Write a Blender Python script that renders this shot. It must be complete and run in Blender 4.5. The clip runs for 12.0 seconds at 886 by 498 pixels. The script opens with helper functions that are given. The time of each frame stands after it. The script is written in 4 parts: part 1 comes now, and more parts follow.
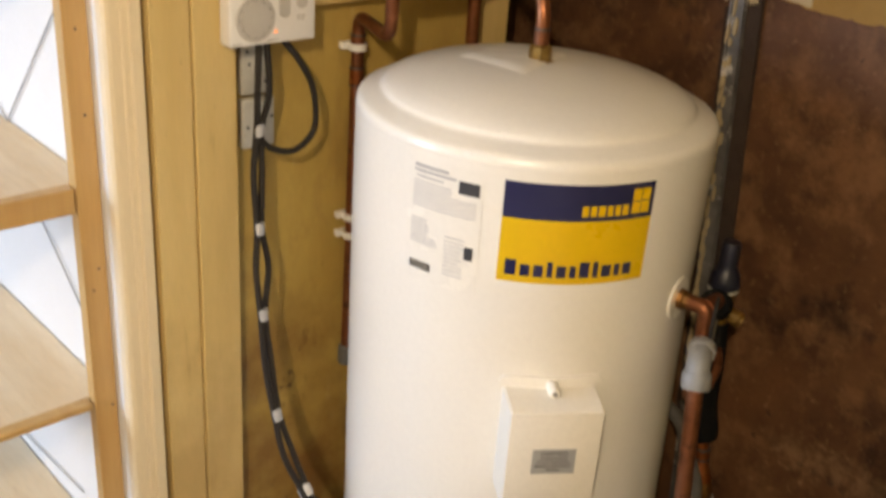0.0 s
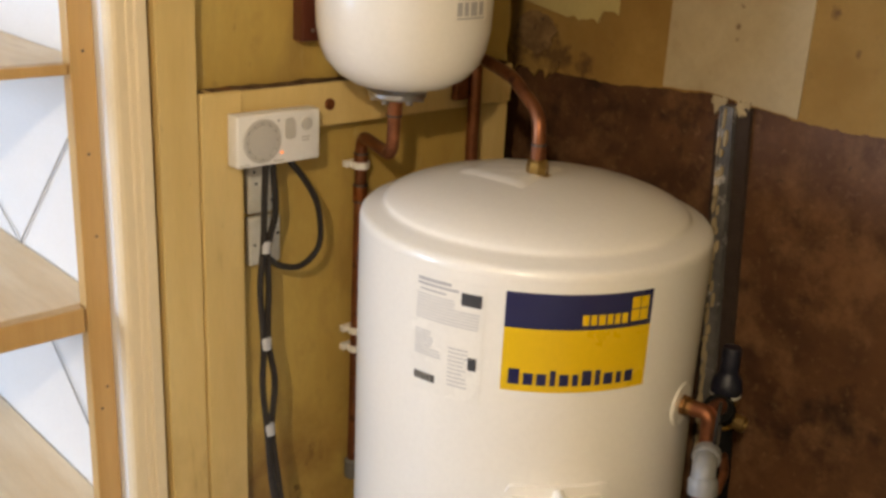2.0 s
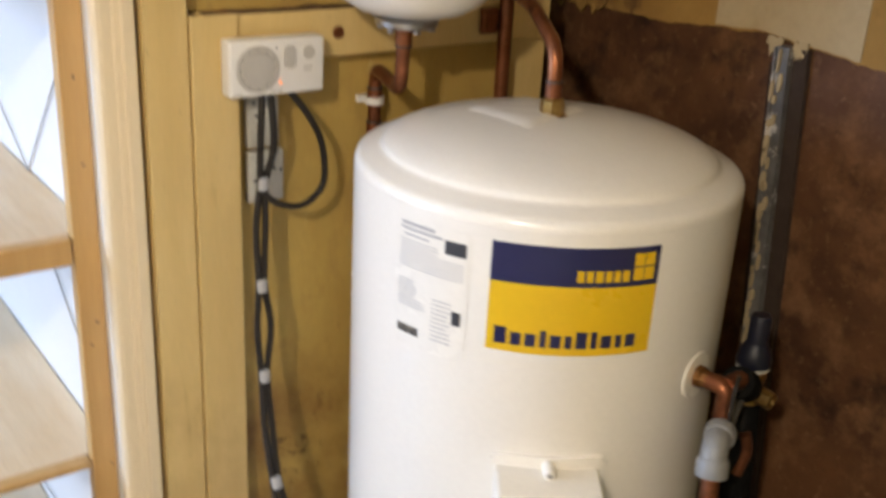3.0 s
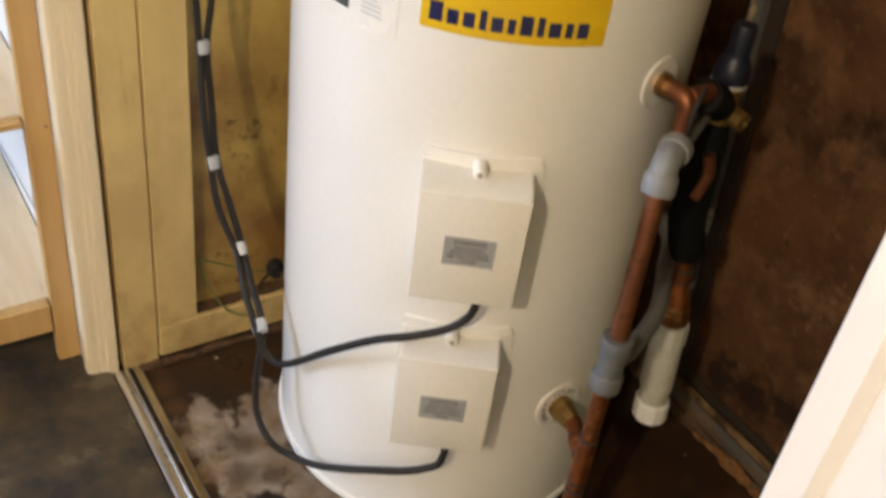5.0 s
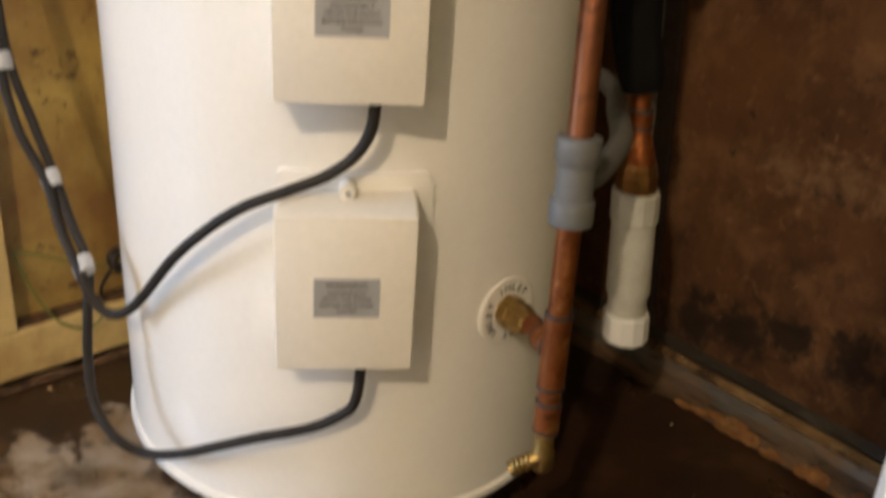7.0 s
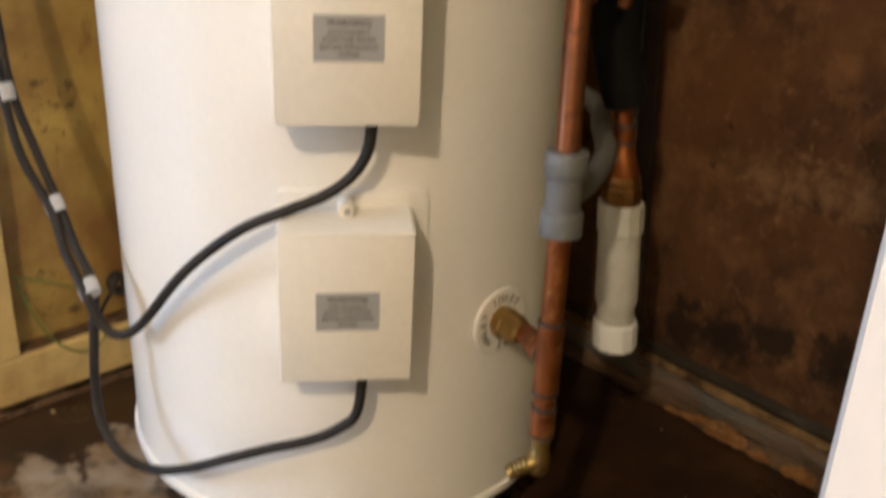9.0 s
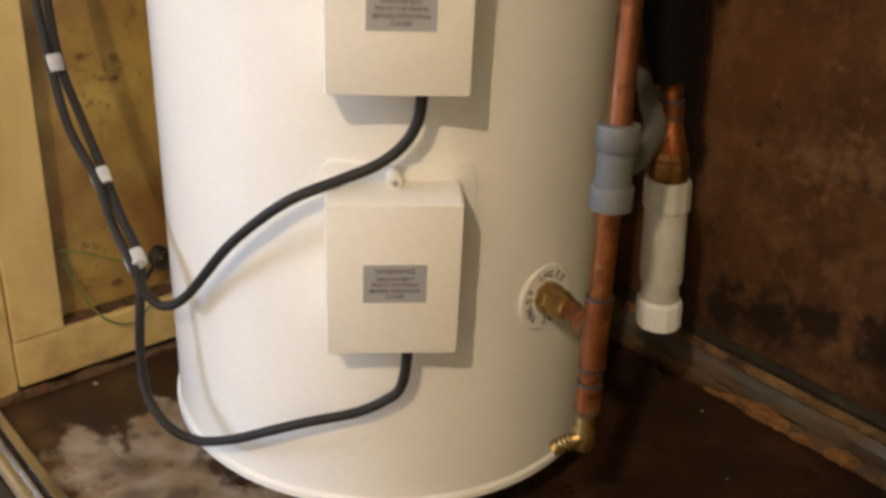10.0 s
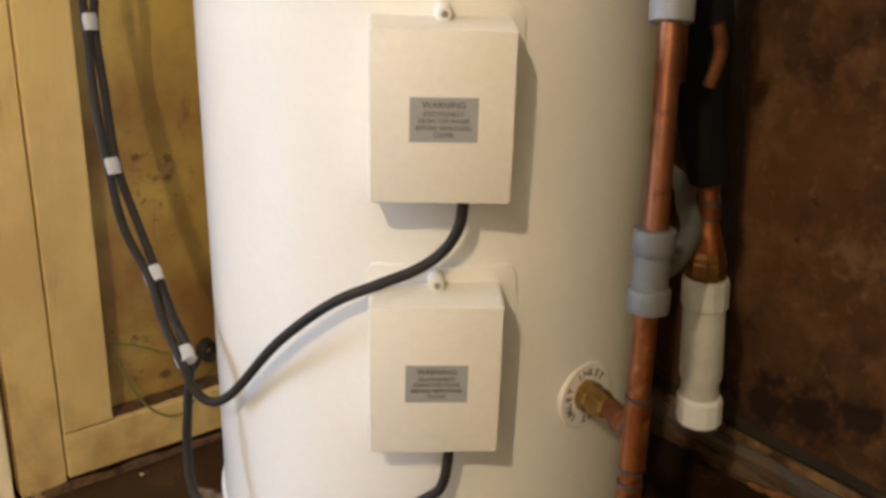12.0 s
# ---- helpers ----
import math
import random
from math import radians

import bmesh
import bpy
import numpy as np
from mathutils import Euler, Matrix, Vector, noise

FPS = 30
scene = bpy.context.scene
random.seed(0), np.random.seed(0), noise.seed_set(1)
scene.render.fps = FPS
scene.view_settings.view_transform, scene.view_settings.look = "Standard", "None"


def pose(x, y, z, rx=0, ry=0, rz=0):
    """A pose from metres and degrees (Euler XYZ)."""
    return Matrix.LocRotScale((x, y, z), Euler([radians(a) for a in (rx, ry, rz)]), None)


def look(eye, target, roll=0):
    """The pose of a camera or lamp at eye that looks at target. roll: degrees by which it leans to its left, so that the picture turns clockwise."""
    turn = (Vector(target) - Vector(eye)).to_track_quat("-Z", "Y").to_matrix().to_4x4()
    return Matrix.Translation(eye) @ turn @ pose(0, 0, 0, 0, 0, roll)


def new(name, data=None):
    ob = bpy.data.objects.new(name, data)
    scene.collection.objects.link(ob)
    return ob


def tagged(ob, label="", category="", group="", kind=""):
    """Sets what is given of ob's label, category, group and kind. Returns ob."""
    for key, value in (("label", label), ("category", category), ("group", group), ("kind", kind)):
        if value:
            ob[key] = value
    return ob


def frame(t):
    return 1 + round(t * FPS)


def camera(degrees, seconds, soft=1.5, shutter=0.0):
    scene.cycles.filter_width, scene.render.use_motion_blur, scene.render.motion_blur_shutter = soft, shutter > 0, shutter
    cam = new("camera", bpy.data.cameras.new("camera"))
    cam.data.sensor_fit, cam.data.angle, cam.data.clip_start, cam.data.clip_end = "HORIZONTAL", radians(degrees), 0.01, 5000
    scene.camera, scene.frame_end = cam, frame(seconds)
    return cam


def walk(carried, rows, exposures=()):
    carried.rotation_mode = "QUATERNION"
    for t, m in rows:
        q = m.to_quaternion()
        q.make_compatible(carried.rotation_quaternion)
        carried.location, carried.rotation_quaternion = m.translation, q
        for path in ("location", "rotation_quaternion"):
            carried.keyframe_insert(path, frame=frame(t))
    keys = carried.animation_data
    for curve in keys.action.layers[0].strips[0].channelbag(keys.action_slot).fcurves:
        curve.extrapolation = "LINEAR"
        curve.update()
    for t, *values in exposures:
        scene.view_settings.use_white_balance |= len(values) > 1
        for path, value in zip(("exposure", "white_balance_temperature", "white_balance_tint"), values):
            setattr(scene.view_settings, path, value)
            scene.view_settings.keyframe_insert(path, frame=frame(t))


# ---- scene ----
cam = camera(46.46, 12.0, soft=3.1, shutter=0.8)
ROWS = [
    (0, -1.1477, -1.0085, 1.5571, -43.98, -25.39, 4.37),
    (0.5, -1.1534, -1.0078, 1.5587, -42.99, -23.01, 4.23),
    (1, -1.1639, -1.0243, 1.5678, -42.33, -21.27, 4.24),
    (1.5, -1.1689, -1.0323, 1.5725, -43.03, -19.61, 3.65),
    (2, -1.1673, -1.0305, 1.5697, -43.33, -19.23, 2.97),
    (2.5, -1.1291, -1.0298, 1.5485, -42.68, -20.07, 2.55),
    (3, -0.9703, -1.0404, 1.5260, -37.28, -22.29, 3.28),
    (3.5, -0.8446, -1.0605, 1.4839, -36.03, -26.59, 8.33),
    (3.7, -0.8215, -1.0619, 1.4705, -35.13, -28.44, 8.40),
    (5.3, -0.8014, -1.0285, 1.3948, -38.08, -38.07, 7.74),
    (5.5, -0.7807, -0.9969, 1.3102, -39.07, -37.84, 6.84),
    (6, -0.7446, -0.9405, 1.0360, -40.55, -32.79, 4.65),
    (6.5, -0.7233, -0.9473, 0.8725, -42.00, -29.09, 4.93),
    (7, -0.6996, -0.9660, 0.8823, -42.11, -26.23, 3.79),
    (7.2, -0.6999, -0.9712, 0.8980, -42.19, -24.95, 2.92),
    (8.8, -0.7308, -0.9884, 0.9025, -42.98, -24.00, 2.36),
    (9, -0.7356, -0.9890, 0.8937, -43.02, -25.04, 2.73),
    (9.5, -0.7405, -0.9808, 0.8760, -42.32, -26.52, 3.17),
    (10, -0.7509, -0.9772, 0.8792, -41.36, -25.89, 2.65),
    (10.5, -0.7621, -0.9837, 0.8893, -40.89, -24.61, 2.47),
    (11, -0.7603, -0.9885, 0.8941, -40.25, -23.65, 2.13),
    (11.5, -0.7578, -0.9841, 0.9031, -39.26, -22.59, 1.75),
    (12, -0.7612, -0.9892, 0.9102, -38.66, -21.56, 1.64),
]
walk(cam, [(t, Matrix.Translation((x, y, z)) @ look((0, 0, 0), (-math.sin(radians(yaw)) * math.cos(radians(pitch)), math.cos(radians(yaw)) * math.cos(radians(pitch)), math.sin(radians(pitch))), roll))
           for t, x, y, z, yaw, pitch, roll in ROWS],
     [(0, -0.12, 7500, 14), (2.1, -0.31, 7400, 14), (2.5, -0.26, 8250, 14), (2.75, -0.20, 7300, 13), (3.0, -0.05, 6400, 13), (3.3, -0.03, 6700, 14), (3.7, -0.06, 6850, 13), (5.3, -0.12, 6780, 13), (5.9, -0.14, 6900, 14), (6.5, -0.16, 7050, 14), (7, -0.02, 7080, 14), (9, -0.02, 7120, 15), (12, -0.05, 7160, 14)])

# ---- light ----
world = bpy.data.worlds.new("world")
scene.world = world
world.use_nodes = True
wn = world.node_tree
sky = wn.nodes.new("ShaderNodeTexSky")
sky.sky_type, sky.sun_disc, sky.sun_elevation, sky.sun_rotation = "NISHITA", False, radians(35), radians(-80)
wn.links.new(sky.outputs[0], wn.nodes["Background"].inputs[0])
wn.nodes["Background"].inputs[1].default_value = 0.1


def area_light(name, m, w, h, power, colour):
    lamp = bpy.data.lights.new(name, "AREA")
    lamp.shape, lamp.size, lamp.size_y, lamp.energy, lamp.color = "RECTANGLE", w, h, power, colour
    ob = new(name, lamp)
    ob.matrix_world = m
    return ob


# daylight in the window opening of the west wall, and the room's ceiling lamp
area_light("window_light", look((-3.90, 1.9, 1.45), (0.0, 0.9, 1.0)), 1.3, 1.2, 150, (0.46, 0.66, 1.0))
bulb = bpy.data.lights.new("bulb_light", "POINT")
bulb.energy, bulb.color, bulb.shadow_soft_size = 140, (1.0, 0.86, 0.64), 0.05
new("bulb_light", bulb).location = (-2.08, -1.55, 2.33)

# ---- materials ----


def material(name, base, second=None, rough=0.5, metal=0.0, scale=8.0, fine=120.0, amount=0.5, bump=0.1, stretch=(1, 1, 1), spots=None, spot_scale=30.0, spot_cut=0.68,
             rough_vary=0.1, coat=0.0, bump_depth=0.002, layers=(), spec=0.5):
    """Two scales of variation between two colours, optional spots, a fine bump and uneven gloss."""
    m = bpy.data.materials.new(name)
    m.use_nodes = True
    t = m.node_tree
    n, k = t.nodes, t.links
    b = n["Principled BSDF"]
    second = second or tuple(c * 0.8 for c in base)
    geo = n.new("ShaderNodeTexCoord")
    mp = n.new("ShaderNodeMapping")
    mp.inputs["Scale"].default_value = stretch
    k.new(geo.outputs["Object"], mp.inputs["Vector"])

    def noisy(s, detail, roughness=0.6):
        x = n.new("ShaderNodeTexNoise")
        x.inputs["Scale"].default_value, x.inputs["Detail"].default_value, x.inputs["Roughness"].default_value = s, detail, roughness
        k.new(mp.outputs[0], x.inputs["Vector"])
        return x.outputs["Fac"]

    def blend(fac, a, c, mode="MIX"):
        x = n.new("ShaderNodeMix")
        x.data_type, x.blend_type = "RGBA", mode
        for sock, v in ((x.inputs[0], fac), (x.inputs[6], a), (x.inputs[7], c)):
            if hasattr(v, "links"):
                k.new(v, sock)
            else:
                sock.default_value = v if isinstance(v, (int, float)) else (*v, 1)
        return x.outputs[2]

    def ramp(fac, lo, hi, top=1.0):
        x = n.new("ShaderNodeMapRange")
        for i, v in enumerate((lo, hi, 0.0, top)):
            x.inputs[i + 1].default_value = v
        k.new(fac, x.inputs[0])
        return x.outputs[0]

    big, small = noisy(scale, 5), noisy(fine, 3)
    colour = blend(ramp(big, 0.35, 0.7, amount * 1.4), base, second)
    colour = blend(ramp(small, 0.35, 0.75, amount * 0.5), colour, tuple(c * 0.72 for c in base))
    if spots:
        colour = blend(ramp(noisy(spot_scale, 4, 0.65), spot_cut, spot_cut + 0.08, 0.85), colour, spots)
    for tint, size, lo, hi, most in layers:
        colour = blend(ramp(noisy(size, 6, 0.62), lo, hi, most), colour, tint)
    k.new(colour, b.inputs["Base Color"])
    b.inputs["Specular IOR Level"].default_value = spec
    k.new(ramp(big, 0.3, 0.7, 1.0), (r := n.new("ShaderNodeMapRange")).inputs[0])
    r.inputs[3].default_value, r.inputs[4].default_value = max(rough - rough_vary, 0.03), min(rough + rough_vary, 1)
    k.new(r.outputs[0], b.inputs["Roughness"])
    b.inputs["Metallic"].default_value = metal
    b.inputs["Coat Weight"].default_value = coat
    if bump:
        x = n.new("ShaderNodeBump")
        x.inputs["Strength"].default_value, x.inputs["Distance"].default_value = bump, bump_depth
        mixed = n.new("ShaderNodeMath")
        mixed.operation = "ADD"
        k.new(big, mixed.inputs[0]), k.new(small, mixed.inputs[1])
        k.new(mixed.outputs[0], x.inputs["Height"])
        k.new(x.outputs[0], b.inputs["Normal"])
    return m


M = dict(
    enamel=material("white_enamel", (0.86, 0.83, 0.76), (0.81, 0.78, 0.71), 0.2, scale=3, amount=0.25, bump=0.004, rough_vary=0.04),
    cover=material("cream_plastic", (0.84, 0.80, 0.715), (0.80, 0.75, 0.65), 0.42, scale=6, amount=0.4, bump=0.06, spots=(0.45, 0.32, 0.18), spot_scale=60, spot_cut=0.76),
    white_plastic=material("white_plastic", (0.82, 0.81, 0.78), (0.74, 0.72, 0.68), 0.4, scale=10, amount=0.3, bump=0.03),
    dirty_plastic=material("grubby_white_plastic", (0.62, 0.61, 0.55), (0.42, 0.40, 0.32), 0.45, scale=18, amount=0.6, bump=0.05),
    pale_grey=material("pale_grey_plastic", (0.25, 0.247, 0.240), (0.19, 0.187, 0.182), 0.5, scale=20, amount=0.4, bump=0.05),
    old_brass=material("brown_brass", (0.34, 0.17, 0.06), (0.18, 0.08, 0.03), 0.36, 0.95, scale=40, amount=0.7, bump=0.08),
    vinyl=material("mottled_vinyl", (0.090, 0.066, 0.038), (0.022, 0.020, 0.020), 0.42, scale=11, fine=70, amount=1.0, bump=0.12, spots=(0.13, 0.105, 0.065), spot_scale=9, spot_cut=0.56),
    grey_plastic=material("grey_plastic", (0.135, 0.132, 0.122), (0.100, 0.098, 0.090), 0.55, scale=20, amount=0.4, bump=0.05),
    dial=material("grey_dial_plastic", (0.52, 0.50, 0.46), (0.46, 0.44, 0.40), 0.5, scale=40, amount=0.3, bump=0.02),
    rubber=material("black_rubber", (0.020, 0.017, 0.015), (0.036, 0.030, 0.024), 0.6, scale=40, amount=0.6, bump=0.05, spec=0.22),
    black=material("black_foam", (0.005, 0.005, 0.005), (0.009, 0.008, 0.007), 0.95, scale=60, amount=0.6, bump=0.3, spec=0.1),
    navy_plastic=material("navy_plastic", (0.007, 0.008, 0.022), (0.005, 0.006, 0.012), 0.4, scale=30, amount=0.5, bump=0.03),
    blue_plastic=material("blue_plastic", (0.03, 0.16, 0.4), None, 0.4, bump=0.02),
    copper=material("tarnished_copper", (0.46, 0.155, 0.052), (0.24, 0.070, 0.024), 0.48, 1.0, scale=24, fine=70, amount=0.9, bump=0.0, rough_vary=0.08, layers=(((0.11, 0.042, 0.022), 46, 0.56, 0.68, 0.8), ((0.66, 0.30, 0.12), 34, 0.57, 0.70, 0.7))),
    dull_copper=material("dull_copper", (0.31, 0.115, 0.050), (0.16, 0.055, 0.026), 0.42, 0.8, scale=18, fine=60, amount=0.8, bump=0.0, rough_vary=0.12, layers=(((0.06, 0.025, 0.015), 40, 0.58, 0.70, 0.8), ((0.40, 0.16, 0.08), 26, 0.62, 0.75, 0.6))),
    solder=material("solder_grey", (0.13, 0.11, 0.10), (0.07, 0.055, 0.045), 0.5, 0.7, scale=60, amount=0.7),
    brass=material("dull_brass", (0.50, 0.33, 0.11), (0.27, 0.16, 0.06), 0.34, 0.95, scale=40, amount=0.7, bump=0.08),
    steel=material("zinc_steel", (0.50, 0.50, 0.50), (0.26, 0.24, 0.22), 0.34, 1.0, scale=14, amount=0.6, bump=0.08, stretch=(1, 0.2, 1)),
    alu=material("worn_aluminium", (0.86, 0.87, 0.9), (0.5, 0.48, 0.46), 0.22, 1.0, scale=14, amount=0.7, bump=0.06, stretch=(1, 0.25, 1), spots=(0.09, 0.06, 0.04), spot_scale=40, spot_cut=0.68),
    tape=material("pale_tape", (0.52, 0.52, 0.52), (0.40, 0.39, 0.38), 0.30, scale=90, amount=0.7, bump=0.3),
    label_grey=material("silver_label", (0.36, 0.36, 0.36), (0.31, 0.31, 0.31), 0.4, scale=30, amount=0.2, bump=0.02),
    ink=material("dark_ink", (0.05, 0.05, 0.055), None, 0.5, bump=0.0),
    grey_ink=material("grey_ink", (0.36, 0.35, 0.35), (0.52, 0.51, 0.49), 0.5, scale=400, fine=700, amount=0.9, bump=0.0),
    pale_ink=material("pale_ink", (0.50, 0.49, 0.47), (0.66, 0.64, 0.60), 0.5, scale=400, fine=700, amount=0.9, bump=0.0),
    sticker=material("white_sticker", (0.85, 0.82, 0.75), (0.81, 0.78, 0.70), 0.25, scale=8, amount=0.3, bump=0.0),
    navy=material("navy_print", (0.018, 0.02, 0.075), (0.024, 0.026, 0.085), 0.32, scale=12, amount=0.4, bump=0.0),
    yellow=material("yellow_print", (0.78, 0.50, 0.015), (0.72, 0.45, 0.013), 0.32, scale=9, amount=0.4, bump=0.0),
    cream_paint=material("cream_painted_wood", (0.71, 0.535, 0.232), (0.60, 0.425, 0.155), 0.5, scale=5, fine=90, amount=0.55, bump=0.16, stretch=(3, 3, 0.4), layers=(((0.30, 0.19, 0.07), 10, 0.62, 0.78, 0.6), ((0.16, 0.09, 0.035), 45, 0.70, 0.78, 0.7))),
    panel_paint=material("stained_yellow_panel", (0.54, 0.385, 0.110), (0.42, 0.275, 0.066), 0.55, scale=3.5, fine=70, amount=0.8, bump=0.16, stretch=(1.5, 1.5, 0.6), layers=(((0.25, 0.14, 0.045), 5, 0.56, 0.74, 0.6), ((0.13, 0.065, 0.022), 17, 0.64, 0.76, 0.65), ((0.55, 0.44, 0.20), 22, 0.62, 0.75, 0.5))),
    trim_paint=material("ivory_gloss_paint", (0.82, 0.70, 0.49), (0.77, 0.64, 0.42), 0.38, scale=5, amount=0.4, bump=0.07, stretch=(2, 2, 0.4)),
    white_trim=material("white_gloss_paint", (0.70, 0.66, 0.61), (0.64, 0.60, 0.54), 0.38, scale=5, amount=0.3, bump=0.06, stretch=(2, 2, 0.4)),
    wall_white=material("white_wall_paint", (0.80, 0.80, 0.79), (0.74, 0.73, 0.70), 0.6, scale=3, fine=160, amount=0.35, bump=0.1),
    pine=material("varnished_pine", (0.60, 0.385, 0.155), (0.48, 0.28, 0.095), 0.42, scale=6, fine=60, amount=0.6, bump=0.06, stretch=(5, 5, 0.35), layers=(((0.14, 0.065, 0.022), 30, 0.70, 0.78, 0.8),)),
    ply=material("pale_plywood", (0.78, 0.65, 0.46), (0.66, 0.49, 0.28), 0.45, scale=5, fine=60, amount=0.6, bump=0.08, stretch=(4, 0.6, 4), layers=(((0.34, 0.20, 0.09), 9, 0.64, 0.76, 0.55), ((0.20, 0.11, 0.05), 34, 0.70, 0.78, 0.7))),
    hardboard=material("brown_hardboard", (0.135, 0.059, 0.024), (0.056, 0.023, 0.010), 0.62, scale=5, fine=75, amount=0.9, bump=0.5, bump_depth=0.003, spec=0.3, layers=(((0.25, 0.130, 0.060), 11, 0.50, 0.72, 0.75), ((0.020, 0.009, 0.005), 8, 0.55, 0.68, 0.85), ((0.29, 0.17, 0.09), 48, 0.58, 0.78, 0.6), ((0.018, 0.009, 0.006), 34, 0.64, 0.72, 0.8))),
    old_paper=material("tan_wallpaper", (0.36, 0.215, 0.060), (0.27, 0.150, 0.038), 0.75, scale=6, fine=90, amount=0.8, bump=0.25, spec=0.3, layers=(((0.15, 0.08, 0.03), 16, 0.62, 0.76, 0.6), ((0.10, 0.05, 0.02), 55, 0.70, 0.77, 0.75))),
    pale_paper=material("pale_wallpaper", (0.49, 0.395, 0.245), (0.41, 0.315, 0.180), 0.75, scale=6, fine=90, amount=0.6, bump=0.2, spec=0.3, layers=(((0.27, 0.19, 0.10), 12, 0.64, 0.78, 0.5), ((0.12, 0.06, 0.03), 50, 0.72, 0.78, 0.75))),
    yellow_paper=material("cream_wallpaper", (0.55, 0.44, 0.18), (0.46, 0.35, 0.13), 0.75, scale=6, fine=90, amount=0.5, bump=0.25),
    debris=material("crumbled_plaster", (0.28, 0.165, 0.065), (0.15, 0.08, 0.03), 0.9, scale=30, fine=160, amount=0.9, bump=0.5, spots=(0.05, 0.03, 0.018), spot_scale=40, spot_cut=0.6),
    rot=material("rotten_skirting", (0.085, 0.045, 0.022), (0.17, 0.11, 0.065), 0.8, scale=16, fine=110, amount=0.8, bump=0.7, stretch=(2, 0.5, 2), bump_depth=0.004, spec=0.2, layers=(((0.22, 0.085, 0.03), 18, 0.58, 0.70, 0.8), ((0.02, 0.012, 0.008), 26, 0.56, 0.68, 0.85))),
    dark_steel=material("sooty_steel", (0.055, 0.042, 0.028), (0.020, 0.015, 0.010), 0.5, 0.2, scale=14, amount=0.8, bump=0.2, spec=0.3, stretch=(1, 0.35, 1), layers=(((0.13, 0.11, 0.085), 22, 0.60, 0.75, 0.7), ((0.12, 0.06, 0.025), 12, 0.60, 0.72, 0.7))),
    galvanised=material("galvanised_steel", (0.19, 0.172, 0.145), (0.075, 0.062, 0.046), 0.42, 0.3, scale=16, amount=0.8, bump=0.2, spec=0.4, stretch=(1, 0.35, 1), layers=(((0.23, 0.115, 0.045), 22, 0.48, 0.66, 0.85), ((0.03, 0.02, 0.014), 34, 0.56, 0.70, 0.85))),
    ridge_rust=material("rusty_ridge", (0.27, 0.165, 0.072), (0.09, 0.045, 0.02), 0.9, scale=14, fine=120, amount=0.95, bump=0.6, bump_depth=0.003, spec=0.2, layers=(((0.34, 0.23, 0.11), 20, 0.56, 0.70, 0.7), ((0.03, 0.016, 0.01), 22, 0.52, 0.66, 0.85))),
    rust=material("rust_crust", (0.30, 0.145, 0.052), (0.15, 0.062, 0.022), 0.9, scale=28, fine=150, amount=0.9, bump=0.7, bump_depth=0.003, spec=0.2, layers=(((0.40, 0.29, 0.15), 24, 0.56, 0.72, 0.7), ((0.06, 0.028, 0.013), 40, 0.60, 0.72, 0.8))),
    grey_batten=material("grey_metal_stud", (0.21, 0.205, 0.20), (0.09, 0.085, 0.08), 0.45, 0.3, scale=18, amount=0.7, bump=0.15, spots=(0.78, 0.75, 0.69), spot_scale=17, spot_cut=0.57),
    # brown-black for the void wall, track groove, stud flange and its crumbled edge
    dark_void=material("brown_black_fill", (0.05, 0.03, 0.02), (0.03, 0.018, 0.012), 0.9, scale=14, amount=0.7, bump=0.4),
    red_box=material("red_brown_plastic", (0.10, 0.025, 0.014), (0.07, 0.018, 0.01), 0.35, bump=0.03),
    green=material("green_wire", (0.10, 0.16, 0.03), (0.20, 0.18, 0.04), 0.5, scale=60, bump=0.0),
    tan=material("tan_wire", (0.66, 0.48, 0.28), None, 0.5, bump=0.0),
    grey_wire=material("grey_wire", (0.40, 0.39, 0.37), None, 0.5, bump=0.0),
    room_wall=material("beige_room_paint", (0.66, 0.60, 0.52), (0.60, 0.54, 0.46), 0.7, scale=3, amount=0.3, bump=0.1),
    ceiling=material("ceiling_paint", (0.74, 0.72, 0.68), (0.70, 0.67, 0.62), 0.8, scale=3, amount=0.3, bump=0.1),
    carpet=material("dark_lino", (0.10, 0.07, 0.045), (0.06, 0.045, 0.03), 0.5, scale=4, fine=60, amount=0.8, bump=0.15),
)


def emitter(name, colour, strength):
    m = bpy.data.materials.new(name)
    m.use_nodes = True
    b = m.node_tree.nodes["Principled BSDF"]
    b.inputs["Base Color"].default_value = (*colour, 1)
    b.inputs["Emission Color"].default_value = (*colour, 1)
    b.inputs["Emission Strength"].default_value = strength
    return m


M["led"] = emitter("orange_led", (1.0, 0.18, 0.02), 2.5)
M["bulb"] = emitter("bulb_glass", (1.0, 0.85, 0.6), 6.0)
M["sky_view"] = emitter("window_sky", (0.8, 0.9, 1.0), 3.0)


